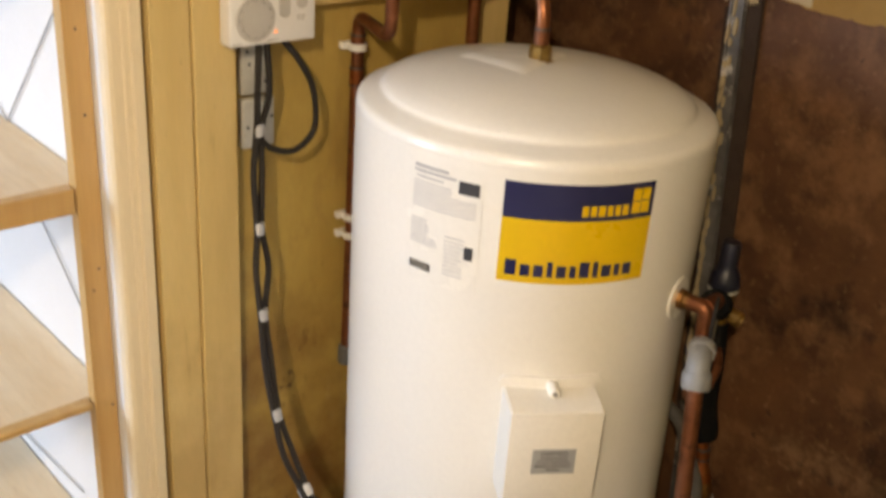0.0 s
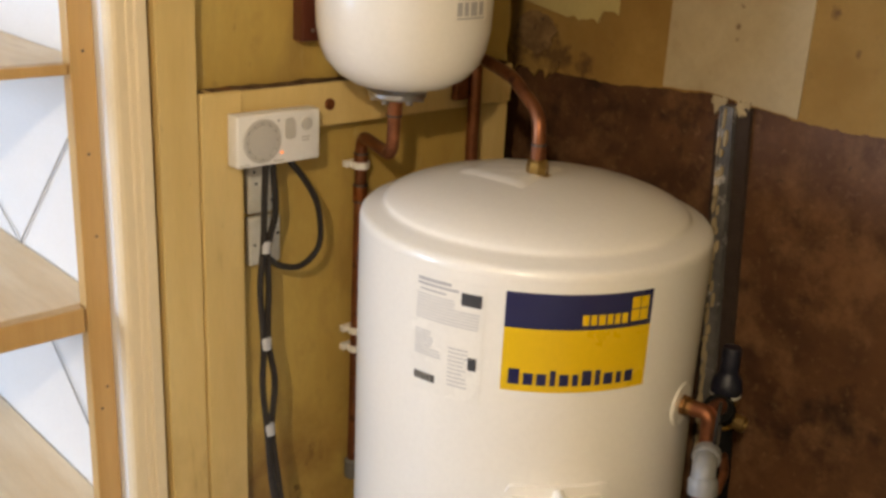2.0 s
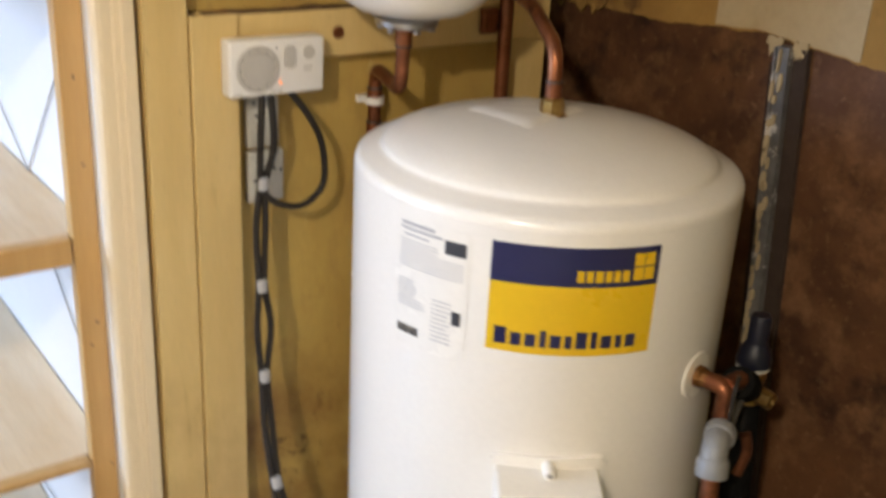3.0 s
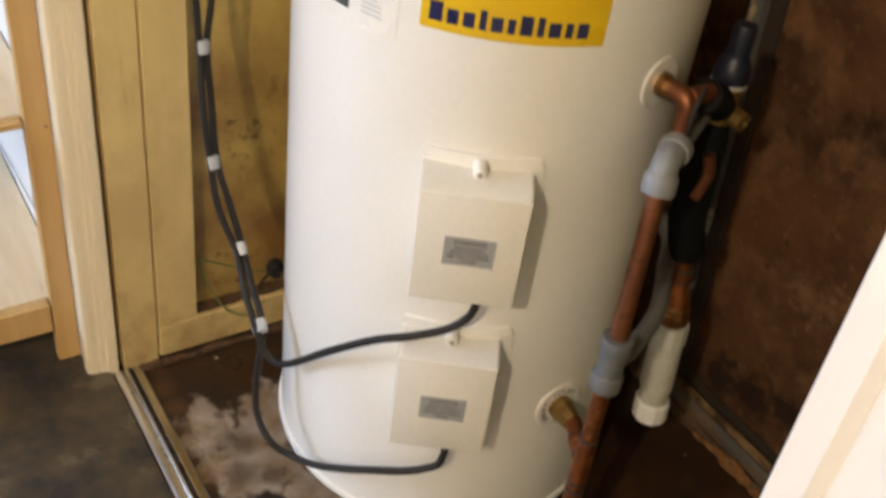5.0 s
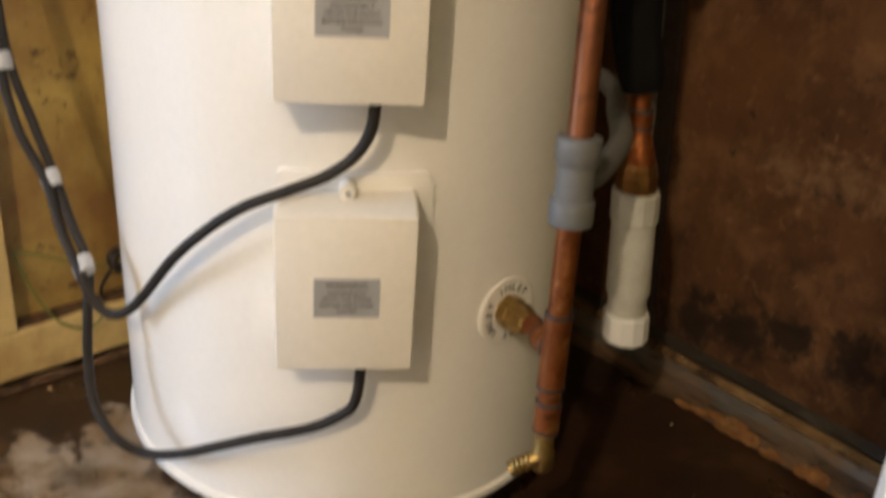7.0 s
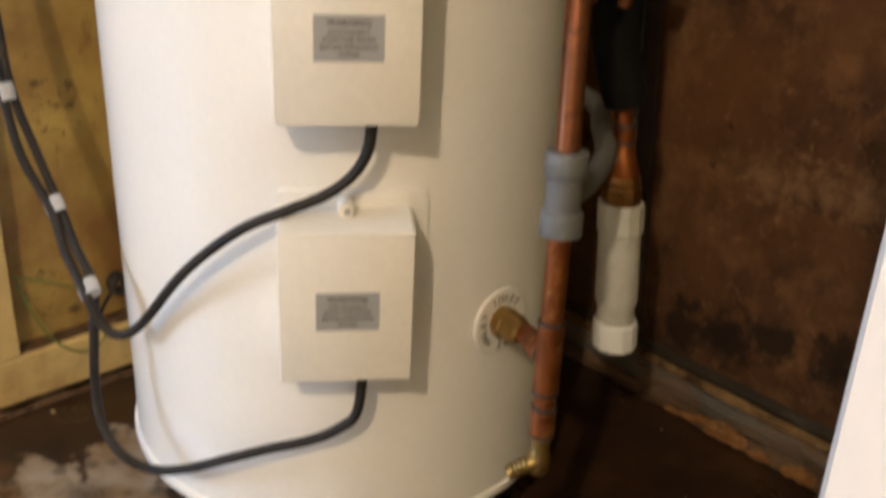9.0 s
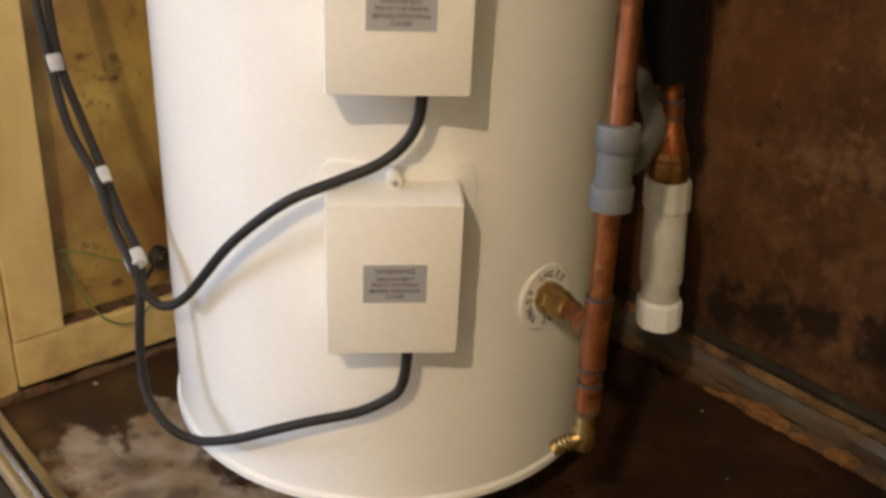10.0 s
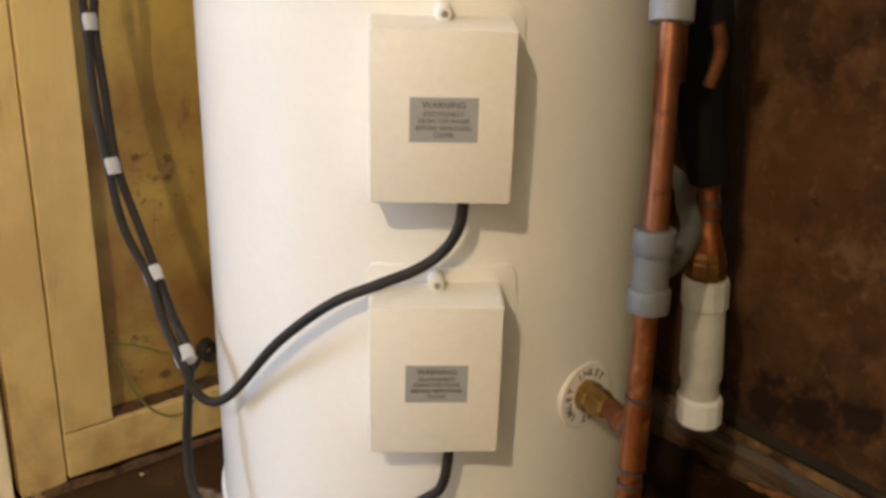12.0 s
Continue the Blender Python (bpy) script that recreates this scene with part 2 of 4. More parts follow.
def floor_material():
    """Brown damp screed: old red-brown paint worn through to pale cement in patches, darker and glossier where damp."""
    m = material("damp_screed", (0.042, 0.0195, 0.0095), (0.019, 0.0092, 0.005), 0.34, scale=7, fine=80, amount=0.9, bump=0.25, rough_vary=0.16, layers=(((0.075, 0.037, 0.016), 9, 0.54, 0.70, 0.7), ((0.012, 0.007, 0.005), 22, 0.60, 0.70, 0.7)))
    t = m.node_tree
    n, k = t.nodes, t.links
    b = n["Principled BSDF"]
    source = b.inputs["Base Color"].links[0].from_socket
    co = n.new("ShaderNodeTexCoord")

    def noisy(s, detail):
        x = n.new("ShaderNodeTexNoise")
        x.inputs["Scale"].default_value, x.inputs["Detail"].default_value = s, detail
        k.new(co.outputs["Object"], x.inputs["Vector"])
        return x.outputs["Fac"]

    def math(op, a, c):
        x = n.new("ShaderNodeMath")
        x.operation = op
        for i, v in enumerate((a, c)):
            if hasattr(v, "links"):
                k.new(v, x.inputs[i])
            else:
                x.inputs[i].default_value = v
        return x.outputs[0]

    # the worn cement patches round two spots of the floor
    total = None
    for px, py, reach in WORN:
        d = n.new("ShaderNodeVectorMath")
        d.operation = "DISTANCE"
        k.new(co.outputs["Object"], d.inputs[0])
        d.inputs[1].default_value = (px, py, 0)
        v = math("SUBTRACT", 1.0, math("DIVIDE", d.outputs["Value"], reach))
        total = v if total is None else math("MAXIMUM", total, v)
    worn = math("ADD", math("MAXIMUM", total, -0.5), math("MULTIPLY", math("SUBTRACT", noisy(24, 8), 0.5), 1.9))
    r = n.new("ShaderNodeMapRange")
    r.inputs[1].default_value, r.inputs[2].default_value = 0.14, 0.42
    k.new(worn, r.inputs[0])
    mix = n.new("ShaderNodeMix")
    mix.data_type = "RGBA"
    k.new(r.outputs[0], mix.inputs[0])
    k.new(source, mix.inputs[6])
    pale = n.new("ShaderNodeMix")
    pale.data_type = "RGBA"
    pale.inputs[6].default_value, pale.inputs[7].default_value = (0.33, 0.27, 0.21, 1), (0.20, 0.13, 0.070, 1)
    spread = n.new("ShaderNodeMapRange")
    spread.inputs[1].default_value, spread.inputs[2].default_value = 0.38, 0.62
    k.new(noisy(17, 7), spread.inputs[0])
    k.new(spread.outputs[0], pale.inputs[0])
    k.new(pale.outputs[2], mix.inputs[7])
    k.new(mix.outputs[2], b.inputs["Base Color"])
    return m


def stained(m, spots, tint, size, most=0.85, lo=0.22, hi=0.62, swing=2.4):
    """Stains of a colour round given spots (x, y, z, reach) of a surface, with uneven outlines."""
    t = m.node_tree
    n, k = t.nodes, t.links
    b = n["Principled BSDF"]
    source = b.inputs["Base Color"].links[0].from_socket
    co = n.new("ShaderNodeTexCoord")

    def maths(op, a, c):
        x = n.new("ShaderNodeMath")
        x.operation = op
        for i, v in enumerate((a, c)):
            if hasattr(v, "links"):
                k.new(v, x.inputs[i])
            else:
                x.inputs[i].default_value = v
        return x.outputs[0]

    total = None
    for x, y, z, reach in spots:
        d = n.new("ShaderNodeVectorMath")
        d.operation = "DISTANCE"
        k.new(co.outputs["Object"], d.inputs[0])
        d.inputs[1].default_value = (x, y, z)
        v = maths("SUBTRACT", 1.0, maths("DIVIDE", d.outputs["Value"], reach))
        total = v if total is None else maths("MAXIMUM", total, v)
    grain = n.new("ShaderNodeTexNoise")
    grain.inputs["Scale"].default_value, grain.inputs["Detail"].default_value, grain.inputs["Roughness"].default_value = size, 6, 0.62
    k.new(co.outputs["Object"], grain.inputs["Vector"])
    level = maths("ADD", maths("MAXIMUM", total, -0.6), maths("MULTIPLY", maths("SUBTRACT", grain.outputs["Fac"], 0.5), swing))
    r = n.new("ShaderNodeMapRange")
    for i, v in enumerate((lo, hi, 0.0, most)):
        r.inputs[i + 1].default_value = v
    k.new(level, r.inputs[0])
    mix = n.new("ShaderNodeMix")
    mix.data_type = "RGBA"
    k.new(r.outputs[0], mix.inputs[0])
    k.new(source, mix.inputs[6])
    mix.inputs[7].default_value = (*tint, 1)
    k.new(mix.outputs[2], b.inputs["Base Color"])


# pale scuffs and black mould on the hardboard, brown damp marks on the yellow panel
stained(M["hardboard"], [(0.5, y, 0.400 - 0.06 * (y + 0.30), 0.05) for y in (-0.31, -0.36, -0.40, -0.45, -0.50)], (0.26, 0.155, 0.08), 48, 0.5, 0.1, 0.9, 3.2)
stained(M["hardboard"], [(0.5, y, 0.385 + 0.04 * (y + 0.30), 0.012) for y in (-0.33, -0.36, -0.39, -0.42, -0.46, -0.49)], (0.020, 0.010, 0.006), 95, 0.6, 0.1, 0.9, 4.0)
stained(M["hardboard"], [(0.5, y, z, 0.16) for y, z in ((-0.40, 0.62), (-0.52, 0.86), (-0.30, 0.98), (-0.62, 0.55))], (0.20, 0.095, 0.040), 22, 0.5, 0.2, 1.2, 3.0)
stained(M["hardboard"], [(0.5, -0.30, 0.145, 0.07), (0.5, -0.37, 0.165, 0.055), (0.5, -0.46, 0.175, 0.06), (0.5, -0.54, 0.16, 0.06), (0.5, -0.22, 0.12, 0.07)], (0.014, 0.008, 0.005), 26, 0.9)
stained(M["panel_paint"], [(-0.24, 0.4, 0.22, 0.34), (-0.27, 0.4, 0.52, 0.20), (-0.12, 0.4, 0.20, 0.25)], (0.19, 0.086, 0.020), 9, 0.88, -0.15, 1.1, 2.8)
stained(M["panel_paint"], [(-0.20, 0.4, 0.44, 0.16), (-0.24, 0.4, 0.16, 0.16)], (0.075, 0.034, 0.012), 38, 0.8, 0.95, 1.35, 3.6)
stained(M["cream_paint"], [(-0.34, 0.362, 0.20, 0.30), (-0.41, 0.366, 0.35, 0.35)], (0.34, 0.21, 0.070), 9, 0.45, 0.1, 1.2, 2.6)
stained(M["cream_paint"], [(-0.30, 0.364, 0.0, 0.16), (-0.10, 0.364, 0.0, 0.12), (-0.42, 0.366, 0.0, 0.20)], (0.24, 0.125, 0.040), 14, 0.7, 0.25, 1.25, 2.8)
stained(M["pale_paper"], [(0.49, -0.010, 1.362, 0.010), (0.49, -0.011, 1.340, 0.010), (0.49, -0.012, 1.40, 0.008)], (0.10, 0.045, 0.018), 60, 0.8, 0.2, 0.7, 2.0)
stained(M["old_paper"], [(0.49, -0.186, 1.404, 0.016), (0.49, -0.237, 1.346, 0.010), (0.49, 0.46, 1.27, 0.07), (0.49, 0.40, 1.25, 0.05), (0.49, 0.34, 1.245, 0.04), (0.49, 0.52, 1.25, 0.06)], (0.085, 0.040, 0.016), 34, 0.75, 0.2, 0.8, 2.6)
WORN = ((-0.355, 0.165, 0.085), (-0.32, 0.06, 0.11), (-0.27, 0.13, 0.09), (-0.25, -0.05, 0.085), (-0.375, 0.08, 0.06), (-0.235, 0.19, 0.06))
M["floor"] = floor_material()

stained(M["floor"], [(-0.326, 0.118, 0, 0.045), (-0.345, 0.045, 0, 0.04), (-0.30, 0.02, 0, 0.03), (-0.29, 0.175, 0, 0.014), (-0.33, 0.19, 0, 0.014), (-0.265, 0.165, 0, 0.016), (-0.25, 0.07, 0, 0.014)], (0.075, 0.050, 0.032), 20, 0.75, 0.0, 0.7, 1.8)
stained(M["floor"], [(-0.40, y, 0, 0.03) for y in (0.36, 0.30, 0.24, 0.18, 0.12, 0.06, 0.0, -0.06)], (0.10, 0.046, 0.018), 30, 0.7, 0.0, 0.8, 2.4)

# ---- building helpers ----


def part(name, bm, mat, parent=None, label="", smooth=False):
    """A bmesh in world metres as one mesh object, under its thing or part."""
    me = bpy.data.meshes.new(name)
    bmesh.ops.recalc_face_normals(bm, faces=bm.faces[:])
    bm.to_mesh(me)
    bm.free()
    if smooth:
        for p in me.polygons:
            p.use_smooth = True
        me.set_sharp_from_angle(angle=radians(38))
    me.materials.append(M[mat] if isinstance(mat, str) else mat)
    ob = new(name, me)
    if parent:
        ob.parent = parent
        at = Matrix.Translation(parent.location)
        if not parent.parent:
            ob.matrix_parent_inverse = at.inverted()
    if label:
        ob["label"] = label
    return ob


def thing(name, at, label, category, group="", kind=""):
    ob = new(name)
    ob.empty_display_size = 0.05
    ob.location = at
    return tagged(ob, label, category, group, kind)


def block(x0, x1, y0, y1, z0, z1, bevel=0.0, bm=None, segs=2):
    """A box between two corners with rounded edges."""
    out = bm or bmesh.new()
    made = bmesh.ops.create_cube(out, size=1)["verts"]
    for v in made:
        v.co = Vector(((x0 + x1) / 2 + v.co.x * (x1 - x0), (y0 + y1) / 2 + v.co.y * (y1 - y0), (z0 + z1) / 2 + v.co.z * (z1 - z0)))
    if bevel:
        edges = list({e for v in made for e in v.link_edges})
        bmesh.ops.bevel(out, geom=edges, offset=bevel, segments=segs, affect="EDGES", profile=0.5)
    return out


def moved(bm, m):
    bmesh.ops.transform(bm, matrix=m, verts=bm.verts[:])
    return bm


def lathe(profile, seg=48, at=(0, 0, 0), bm=None):
    """A turned body from (radius, height) pairs round z."""
    out = bm or bmesh.new()
    rings = []
    for r, z in profile:
        if r < 1e-6:
            rings.append([out.verts.new((at[0], at[1], at[2] + z))])
        else:
            rings.append([out.verts.new((at[0] + r * math.cos(2 * math.pi * i / seg), at[1] + r * math.sin(2 * math.pi * i / seg), at[2] + z)) for i in range(seg)])
    for a, b in zip(rings, rings[1:]):
        for i in range(seg):
            j = (i + 1) % seg
            face = [a[i], a[j], b[j], b[i]] if len(a) > 1 and len(b) > 1 else [a[0], b[j], b[i]] if len(a) == 1 else [a[i], a[j], b[0]]
            out.faces.new(face)
    for ring in (rings[0], rings[-1]):
        if len(ring) > 1:
            out.faces.new(ring)
    return out


def turned(profile, base, axis, seg=32):
    """A turned body that stands at base along axis."""
    q = Vector((0, 0, 1)).rotation_difference(Vector(axis).normalized()).to_matrix().to_4x4()
    return moved(lathe(profile, seg), Matrix.Translation(base) @ q)


def curve_points(points, steps=8):
    """Points on a smooth line through the given ones."""
    p = [Vector(v) for v in points]
    p = [2 * p[0] - p[1], *p, 2 * p[-1] - p[-2]]
    out = []
    for i in range(1, len(p) - 2):
        a, b, c, d = p[i - 1: i + 3]
        for s in range(steps):
            t = s / steps
            out.append(0.5 * (2 * b + (c - a) * t + (2 * a - 5 * b + 4 * c - d) * t * t + (3 * b - a - 3 * c + d) * t ** 3))
    return out + [p[-2]]


def bent(points, radius, steps=5):
    """A line with its corners rounded, as a bent pipe."""
    p = [Vector(v) for v in points]
    out = [p[0]]
    for a, b, c in zip(p, p[1:], p[2:]):
        u, w = (a - b), (c - b)
        r = min(radius, 0.48 * u.length, 0.48 * w.length)
        u, w = b + u.normalized() * r, b + w.normalized() * r
        for i in range(steps + 1):
            t = i / steps
            out.append((1 - t) ** 2 * u + 2 * t * (1 - t) * b + t * t * w)
    return out + [p[-1]]


def tube(points, r, seg=12, bm=None, flat=1.0):
    """A round rod along points; r is one radius or one a point."""
    out = bm or bmesh.new()
    p = [Vector(v) for v in points]
    radii = r if hasattr(r, "__len__") else [r] * len(p)
    side, rings = None, []
    for i, v in enumerate(p):
        way = (p[min(i + 1, len(p) - 1)] - p[max(i - 1, 0)]).normalized()
        if side is None:
            side = way.orthogonal().normalized()
        side = (side - way * side.dot(way)).normalized()
        other = way.cross(side)
        rings.append([out.verts.new(v + radii[i] * (math.cos(2 * math.pi * s / seg) * side + flat * math.sin(2 * math.pi * s / seg) * other)) for s in range(seg)])
    for a, b in zip(rings, rings[1:]):
        for s in range(seg):
            out.faces.new((a[s], a[(s + 1) % seg], b[(s + 1) % seg], b[s]))
    out.faces.new(rings[0]), out.faces.new(rings[-1])
    return out


def on_tank(angle, z, r):
    return Vector((r * math.cos(radians(angle)), r * math.sin(radians(angle)), z))


def wrap(a0, a1, z0, z1, r, thick=0.0006, seg=24, bm=None, rows=1):
    """A thin sheet that lies round the tank between two angles (degrees) and two heights."""
    out = bm or bmesh.new()
    grid = [[[out.verts.new(on_tank(a0 + (a1 - a0) * i / seg, z0 + (z1 - z0) * j / rows, rr)) for i in range(seg + 1)] for j in range(rows + 1)] for rr in (r, r + thick)]
    for g in grid:
        for j in range(rows):
            for i in range(seg):
                out.faces.new((g[j][i], g[j][i + 1], g[j + 1][i + 1], g[j + 1][i]))
    inner, outer = grid
    rim_i = inner[0] + [row[-1] for row in inner[1:]] + inner[-1][-2::-1] + [row[0] for row in inner[-2:0:-1]]
    rim_o = outer[0] + [row[-1] for row in outer[1:]] + outer[-1][-2::-1] + [row[0] for row in outer[-2:0:-1]]
    for i in range(len(rim_i)):
        j = (i + 1) % len(rim_i)
        out.faces.new((rim_i[i], rim_i[j], rim_o[j], rim_o[i]))
    return out


def sheet(outline, depth):
    """A flat piece with an outline in a plane, made thick along depth."""
    out = bmesh.new()
    f = out.faces.new([out.verts.new(v) for v in outline])
    made = bmesh.ops.extrude_face_region(out, geom=[f])["geom"]
    bmesh.ops.translate(out, verts=[g for g in made if isinstance(g, bmesh.types.BMVert)], vec=depth)
    return out


def lettering(text, size, m, depth=0.0003):
    """Words in the built-in font as a bmesh, centred, laid at m."""
    curve = bpy.data.curves.new("words", "FONT")
    curve.body, curve.size, curve.align_x, curve.align_y, curve.extrude, curve.resolution_u = text, size, "CENTER", "CENTER", depth, 2
    ob = bpy.data.objects.new("words", curve)
    scene.collection.objects.link(ob)
    me = bpy.data.meshes.new_from_object(ob.evaluated_get(bpy.context.evaluated_depsgraph_get()))
    out = bmesh.new()
    out.from_mesh(me)
    bpy.data.objects.remove(ob)
    bpy.data.curves.remove(curve)
    bpy.data.meshes.remove(me)
    return moved(out, m)


# ---- the room and the cupboard ----
ROOM = dict(x0=-4.0, x1=-0.54, y0=-2.6, y1=3.0, top=2.4)
EAST, NORTH, SOUTH, VOID = 0.50, 0.40, -1.02, 0.64
JAMB_N, JAMB_S = 0.370, -0.9045

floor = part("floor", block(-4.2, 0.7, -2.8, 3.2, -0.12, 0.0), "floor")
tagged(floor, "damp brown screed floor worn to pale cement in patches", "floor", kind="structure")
ceiling = part("ceiling", block(-4.2, 0.7, -2.8, 3.2, 2.4, 2.5), "ceiling")
tagged(ceiling, "plain white painted ceiling", "ceiling", kind="structure")


def wall(name, corners, mat, label):
    return tagged(part(name, block(*corners), mat), label, "wall", kind="structure")


wall("wall_south", (-4.0, 0.6, -2.75, -2.6, 0, 2.4), "room_wall", "beige painted room wall")
wall("wall_north", (-4.0, -0.62, 3.0, 3.15, 0, 2.4), "room_wall", "beige painted room wall")
# the west wall leaves an opening for the window
west = bmesh.new()
for c in ((-4.15, -4.0, -2.75, 1.2, 0, 2.4), (-4.15, -4.0, 2.6, 3.15, 0, 2.4), (-4.15, -4.0, 1.2, 2.6, 0, 0.8), (-4.15, -4.0, 1.2, 2.6, 2.1, 2.4)):
    block(*c, bm=west)
tagged(part("wall_west", west, "room_wall"), "beige painted room wall with a window opening", "wall", kind="structure")
window = thing("window_1", (-4.08, 1.9, 0.8), "white framed window in the room wall", "window", kind="structure")
frame_bm = bmesh.new()
for c in ((-4.1, -4.05, 1.2, 1.26, 0.8, 2.1), (-4.1, -4.05, 2.54, 2.6, 0.8, 2.1), (-4.1, -4.05, 1.26, 2.54, 0.8, 0.86), (-4.1, -4.05, 1.26, 2.54, 2.04, 2.1), (-4.1, -4.05, 1.87, 1.93, 0.86, 2.04)):
    block(*c, bm=frame_bm)
part("window_frame", frame_bm, "white_trim", window)

tagged(part("floor_room", block(-3.999, -0.470, -2.599, 2.999, 0.0005, 0.004), "vinyl"), "worn mottled dark vinyl floor of the room", "floor", kind="structure")

# partition between room and cupboard, with the wide doorway
wall("wall_partition_north", (-0.505, -0.47, 0.4025, 3.0, 0, 2.4), "wall_white", "white painted partition wall behind the shelves")
wall("wall_partition_south", (-0.505, -0.47, -2.6, JAMB_S - 0.02, 0, 2.4), "wall_white", "white painted partition wall")
wall("wall_over_door", (-0.505, -0.47, JAMB_S - 0.02, 0.402, 2.05, 2.4), "wall_white", "white painted wall over the doorway")
wall("wall_cupboard_south", (-0.47, 0.6, SOUTH - 0.1, SOUTH, 0, 2.4), "panel_paint", "yellow painted end wall of the cupboard")
# the gap's shade is put into this wall's brown-black colour
wall("wall_cupboard_void", (-0.47, 0.6, VOID, VOID + 0.1, 0, 2.4), "dark_void", "wall behind the cupboard lining, coloured brown-black for the shaded gap")


def moulding(name, y_edge, sign, depth, mat, label, prof):
    """A moulded door frame: an outline in plan, run up the side of the opening."""
    jamb = thing(name, (-0.48, y_edge, 0), label, "door frame", kind="structure")
    part("architrave", sheet([Vector((x, y_edge + sign * y, 0.0)) for x, y in prof], (0, 0, 2.05)), mat, jamb)
    ys = sorted((y_edge + sign * 0.004, y_edge + sign * depth))
    part("lining", block(-0.4565, -0.4535, ys[0], ys[1], 0, 2.05, 0.002), mat, jamb)
    return jamb


moulding("door_frame_north", JAMB_N, 1, 0.030, "trim_paint", "ivory painted moulded door frame of the cupboard",
         [(-0.457, 0.0), (-0.473, 0.0005), (-0.475, 0.0045), (-0.484, 0.0055), (-0.486, 0.008), (-0.500, 0.0085), (-0.506, 0.011), (-0.510, 0.016), (-0.510, 0.032), (-0.457, 0.032)])
moulding("door_frame_south", JAMB_S, -1, 0.04, "white_trim", "white painted moulded door frame of the cupboard",
         [(-0.472, 0.0), (-0.538, 0.004), (-0.545, 0.008), (-0.545, 0.022), (-0.539, 0.026), (-0.541, 0.052), (-0.549, 0.056), (-0.549, 0.072), (-0.541, 0.076), (-0.512, 0.076), (-0.512, 0.02), (-0.472, 0.02)])

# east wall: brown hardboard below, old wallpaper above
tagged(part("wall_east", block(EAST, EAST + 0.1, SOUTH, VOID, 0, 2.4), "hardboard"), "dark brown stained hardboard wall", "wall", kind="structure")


def ragged(y0, y1, low, step=0.006, size=0.006):
    """Points of a torn lower edge from y0 to y1 round the height low(y)."""
    n = max(2, round(abs(y1 - y0) / step))
    ys = [y0 + (y1 - y0) * i / n for i in range(n + 1)]
    return [(y, low(y) + size * (1.4 * noise.noise(Vector((y * 17, 0.3, 0))) + 0.7 * noise.noise(Vector((y * 60, 5.1, 0))) + (0.9 if noise.noise(Vector((y * 38, 9, 2))) > 0.34 else 0))) for y in ys]


def paper(name, y0, y1, low, mat, label, x, size=0.004):
    edge = ragged(y0, y1, low, size=size)
    outline = [Vector((x, y, z)) for y, z in edge] + [Vector((x, y1, 2.39)), Vector((x, y0, 2.39))]
    return tagged(part(name, sheet(outline, (EAST - x, 0, 0)), mat), label, "wallpaper", kind="structure")


def torn(y):
    return 1.212 + 0.022 * (1 - min(abs(y - 0.05) / 0.25, 1)) + (0.03 * max(0, -y - 0.1))


paper("wallpaper_tan", -1.01, 0.63, torn, "old_paper", "stained tan wallpaper with a torn lower edge", EAST - 0.004)
paper("wallpaper_pale", -0.150, 0.137, lambda y: torn(y) + 0.004, "pale_paper", "pale strip of wallpaper with a torn lower edge", EAST - 0.007, 0.002)

# the north lining: a painted sheet with boards and rails on it
north = thing("wall_lining_north", (-0.1, NORTH, 0), "stained yellow painted panel wall with battens", "wall", kind="structure")
sheet_edge = [(0.33 + 0.010 * (random.random() - 0.5), 0.02 + 2.36 * i / 60) for i in range(61)]
part("panel", sheet([Vector((-0.452, NORTH, 0.02)), *[Vector((x, NORTH, z)) for x, z in sheet_edge], Vector((-0.452, NORTH, 2.39))], (0, 0.012, 0)), "panel_paint", north)
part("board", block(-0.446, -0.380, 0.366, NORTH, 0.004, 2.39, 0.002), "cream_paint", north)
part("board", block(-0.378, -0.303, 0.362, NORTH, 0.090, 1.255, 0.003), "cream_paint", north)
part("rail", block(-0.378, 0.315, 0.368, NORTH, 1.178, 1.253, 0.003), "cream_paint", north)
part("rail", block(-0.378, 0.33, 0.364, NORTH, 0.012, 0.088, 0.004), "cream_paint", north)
part("upright", block(0.235, 0.325, 0.384, NORTH, 0.090, 1.176, 0.003), "cream_paint", north)


def crumbs(x0, x1, y0, y1, z, height, n, seed):
    """A ragged line of dirt along a joint."""
    rings = []
    for i in range(n + 1):
        x = x0 + (x1 - x0) * i / n
        h = height * max(0.15, 0.7 + 1.3 * noise.noise(Vector((x * 30, seed, 0))))
        d = 0.003 * noise.noise(Vector((x * 50, seed, 3)))
        rings.append([(x, y1, z), (x, y0 + d, z), (x, y0 + 0.001 + d, z + h), (x, y1, z + h)])
    return loft_rings(rings)


def loft_rings(rings):
    out = bmesh.new()
    rows = [[out.verts.new(v) for v in ring] for ring in rings]
    for a, b in zip(rows, rows[1:]):
        for i in range(4):
            out.faces.new((a[i], a[(i + 1) % 4], b[(i + 1) % 4], b[i]))
    out.faces.new(rows[0]), out.faces.new(rows[-1])
    return out


part("dirt_line", crumbs(-0.376, 0.31, 0.370, NORTH - 0.001, 1.2532, 0.0032, 90, 1.7), "rot", north, "dark dirt along the joint")
part("dirt_line", crumbs(-0.30, 0.31, 0.372, NORTH - 0.001, 0.0882, 0.004, 80, 4.2), "rot", north, "dark dirt along the joint")
part("dirt_line", crumbs(-0.446, 0.33, 0.352, 0.3635, 0.0005, 0.010, 90, 8.8), "rot", north, "dark dirt along the floor")


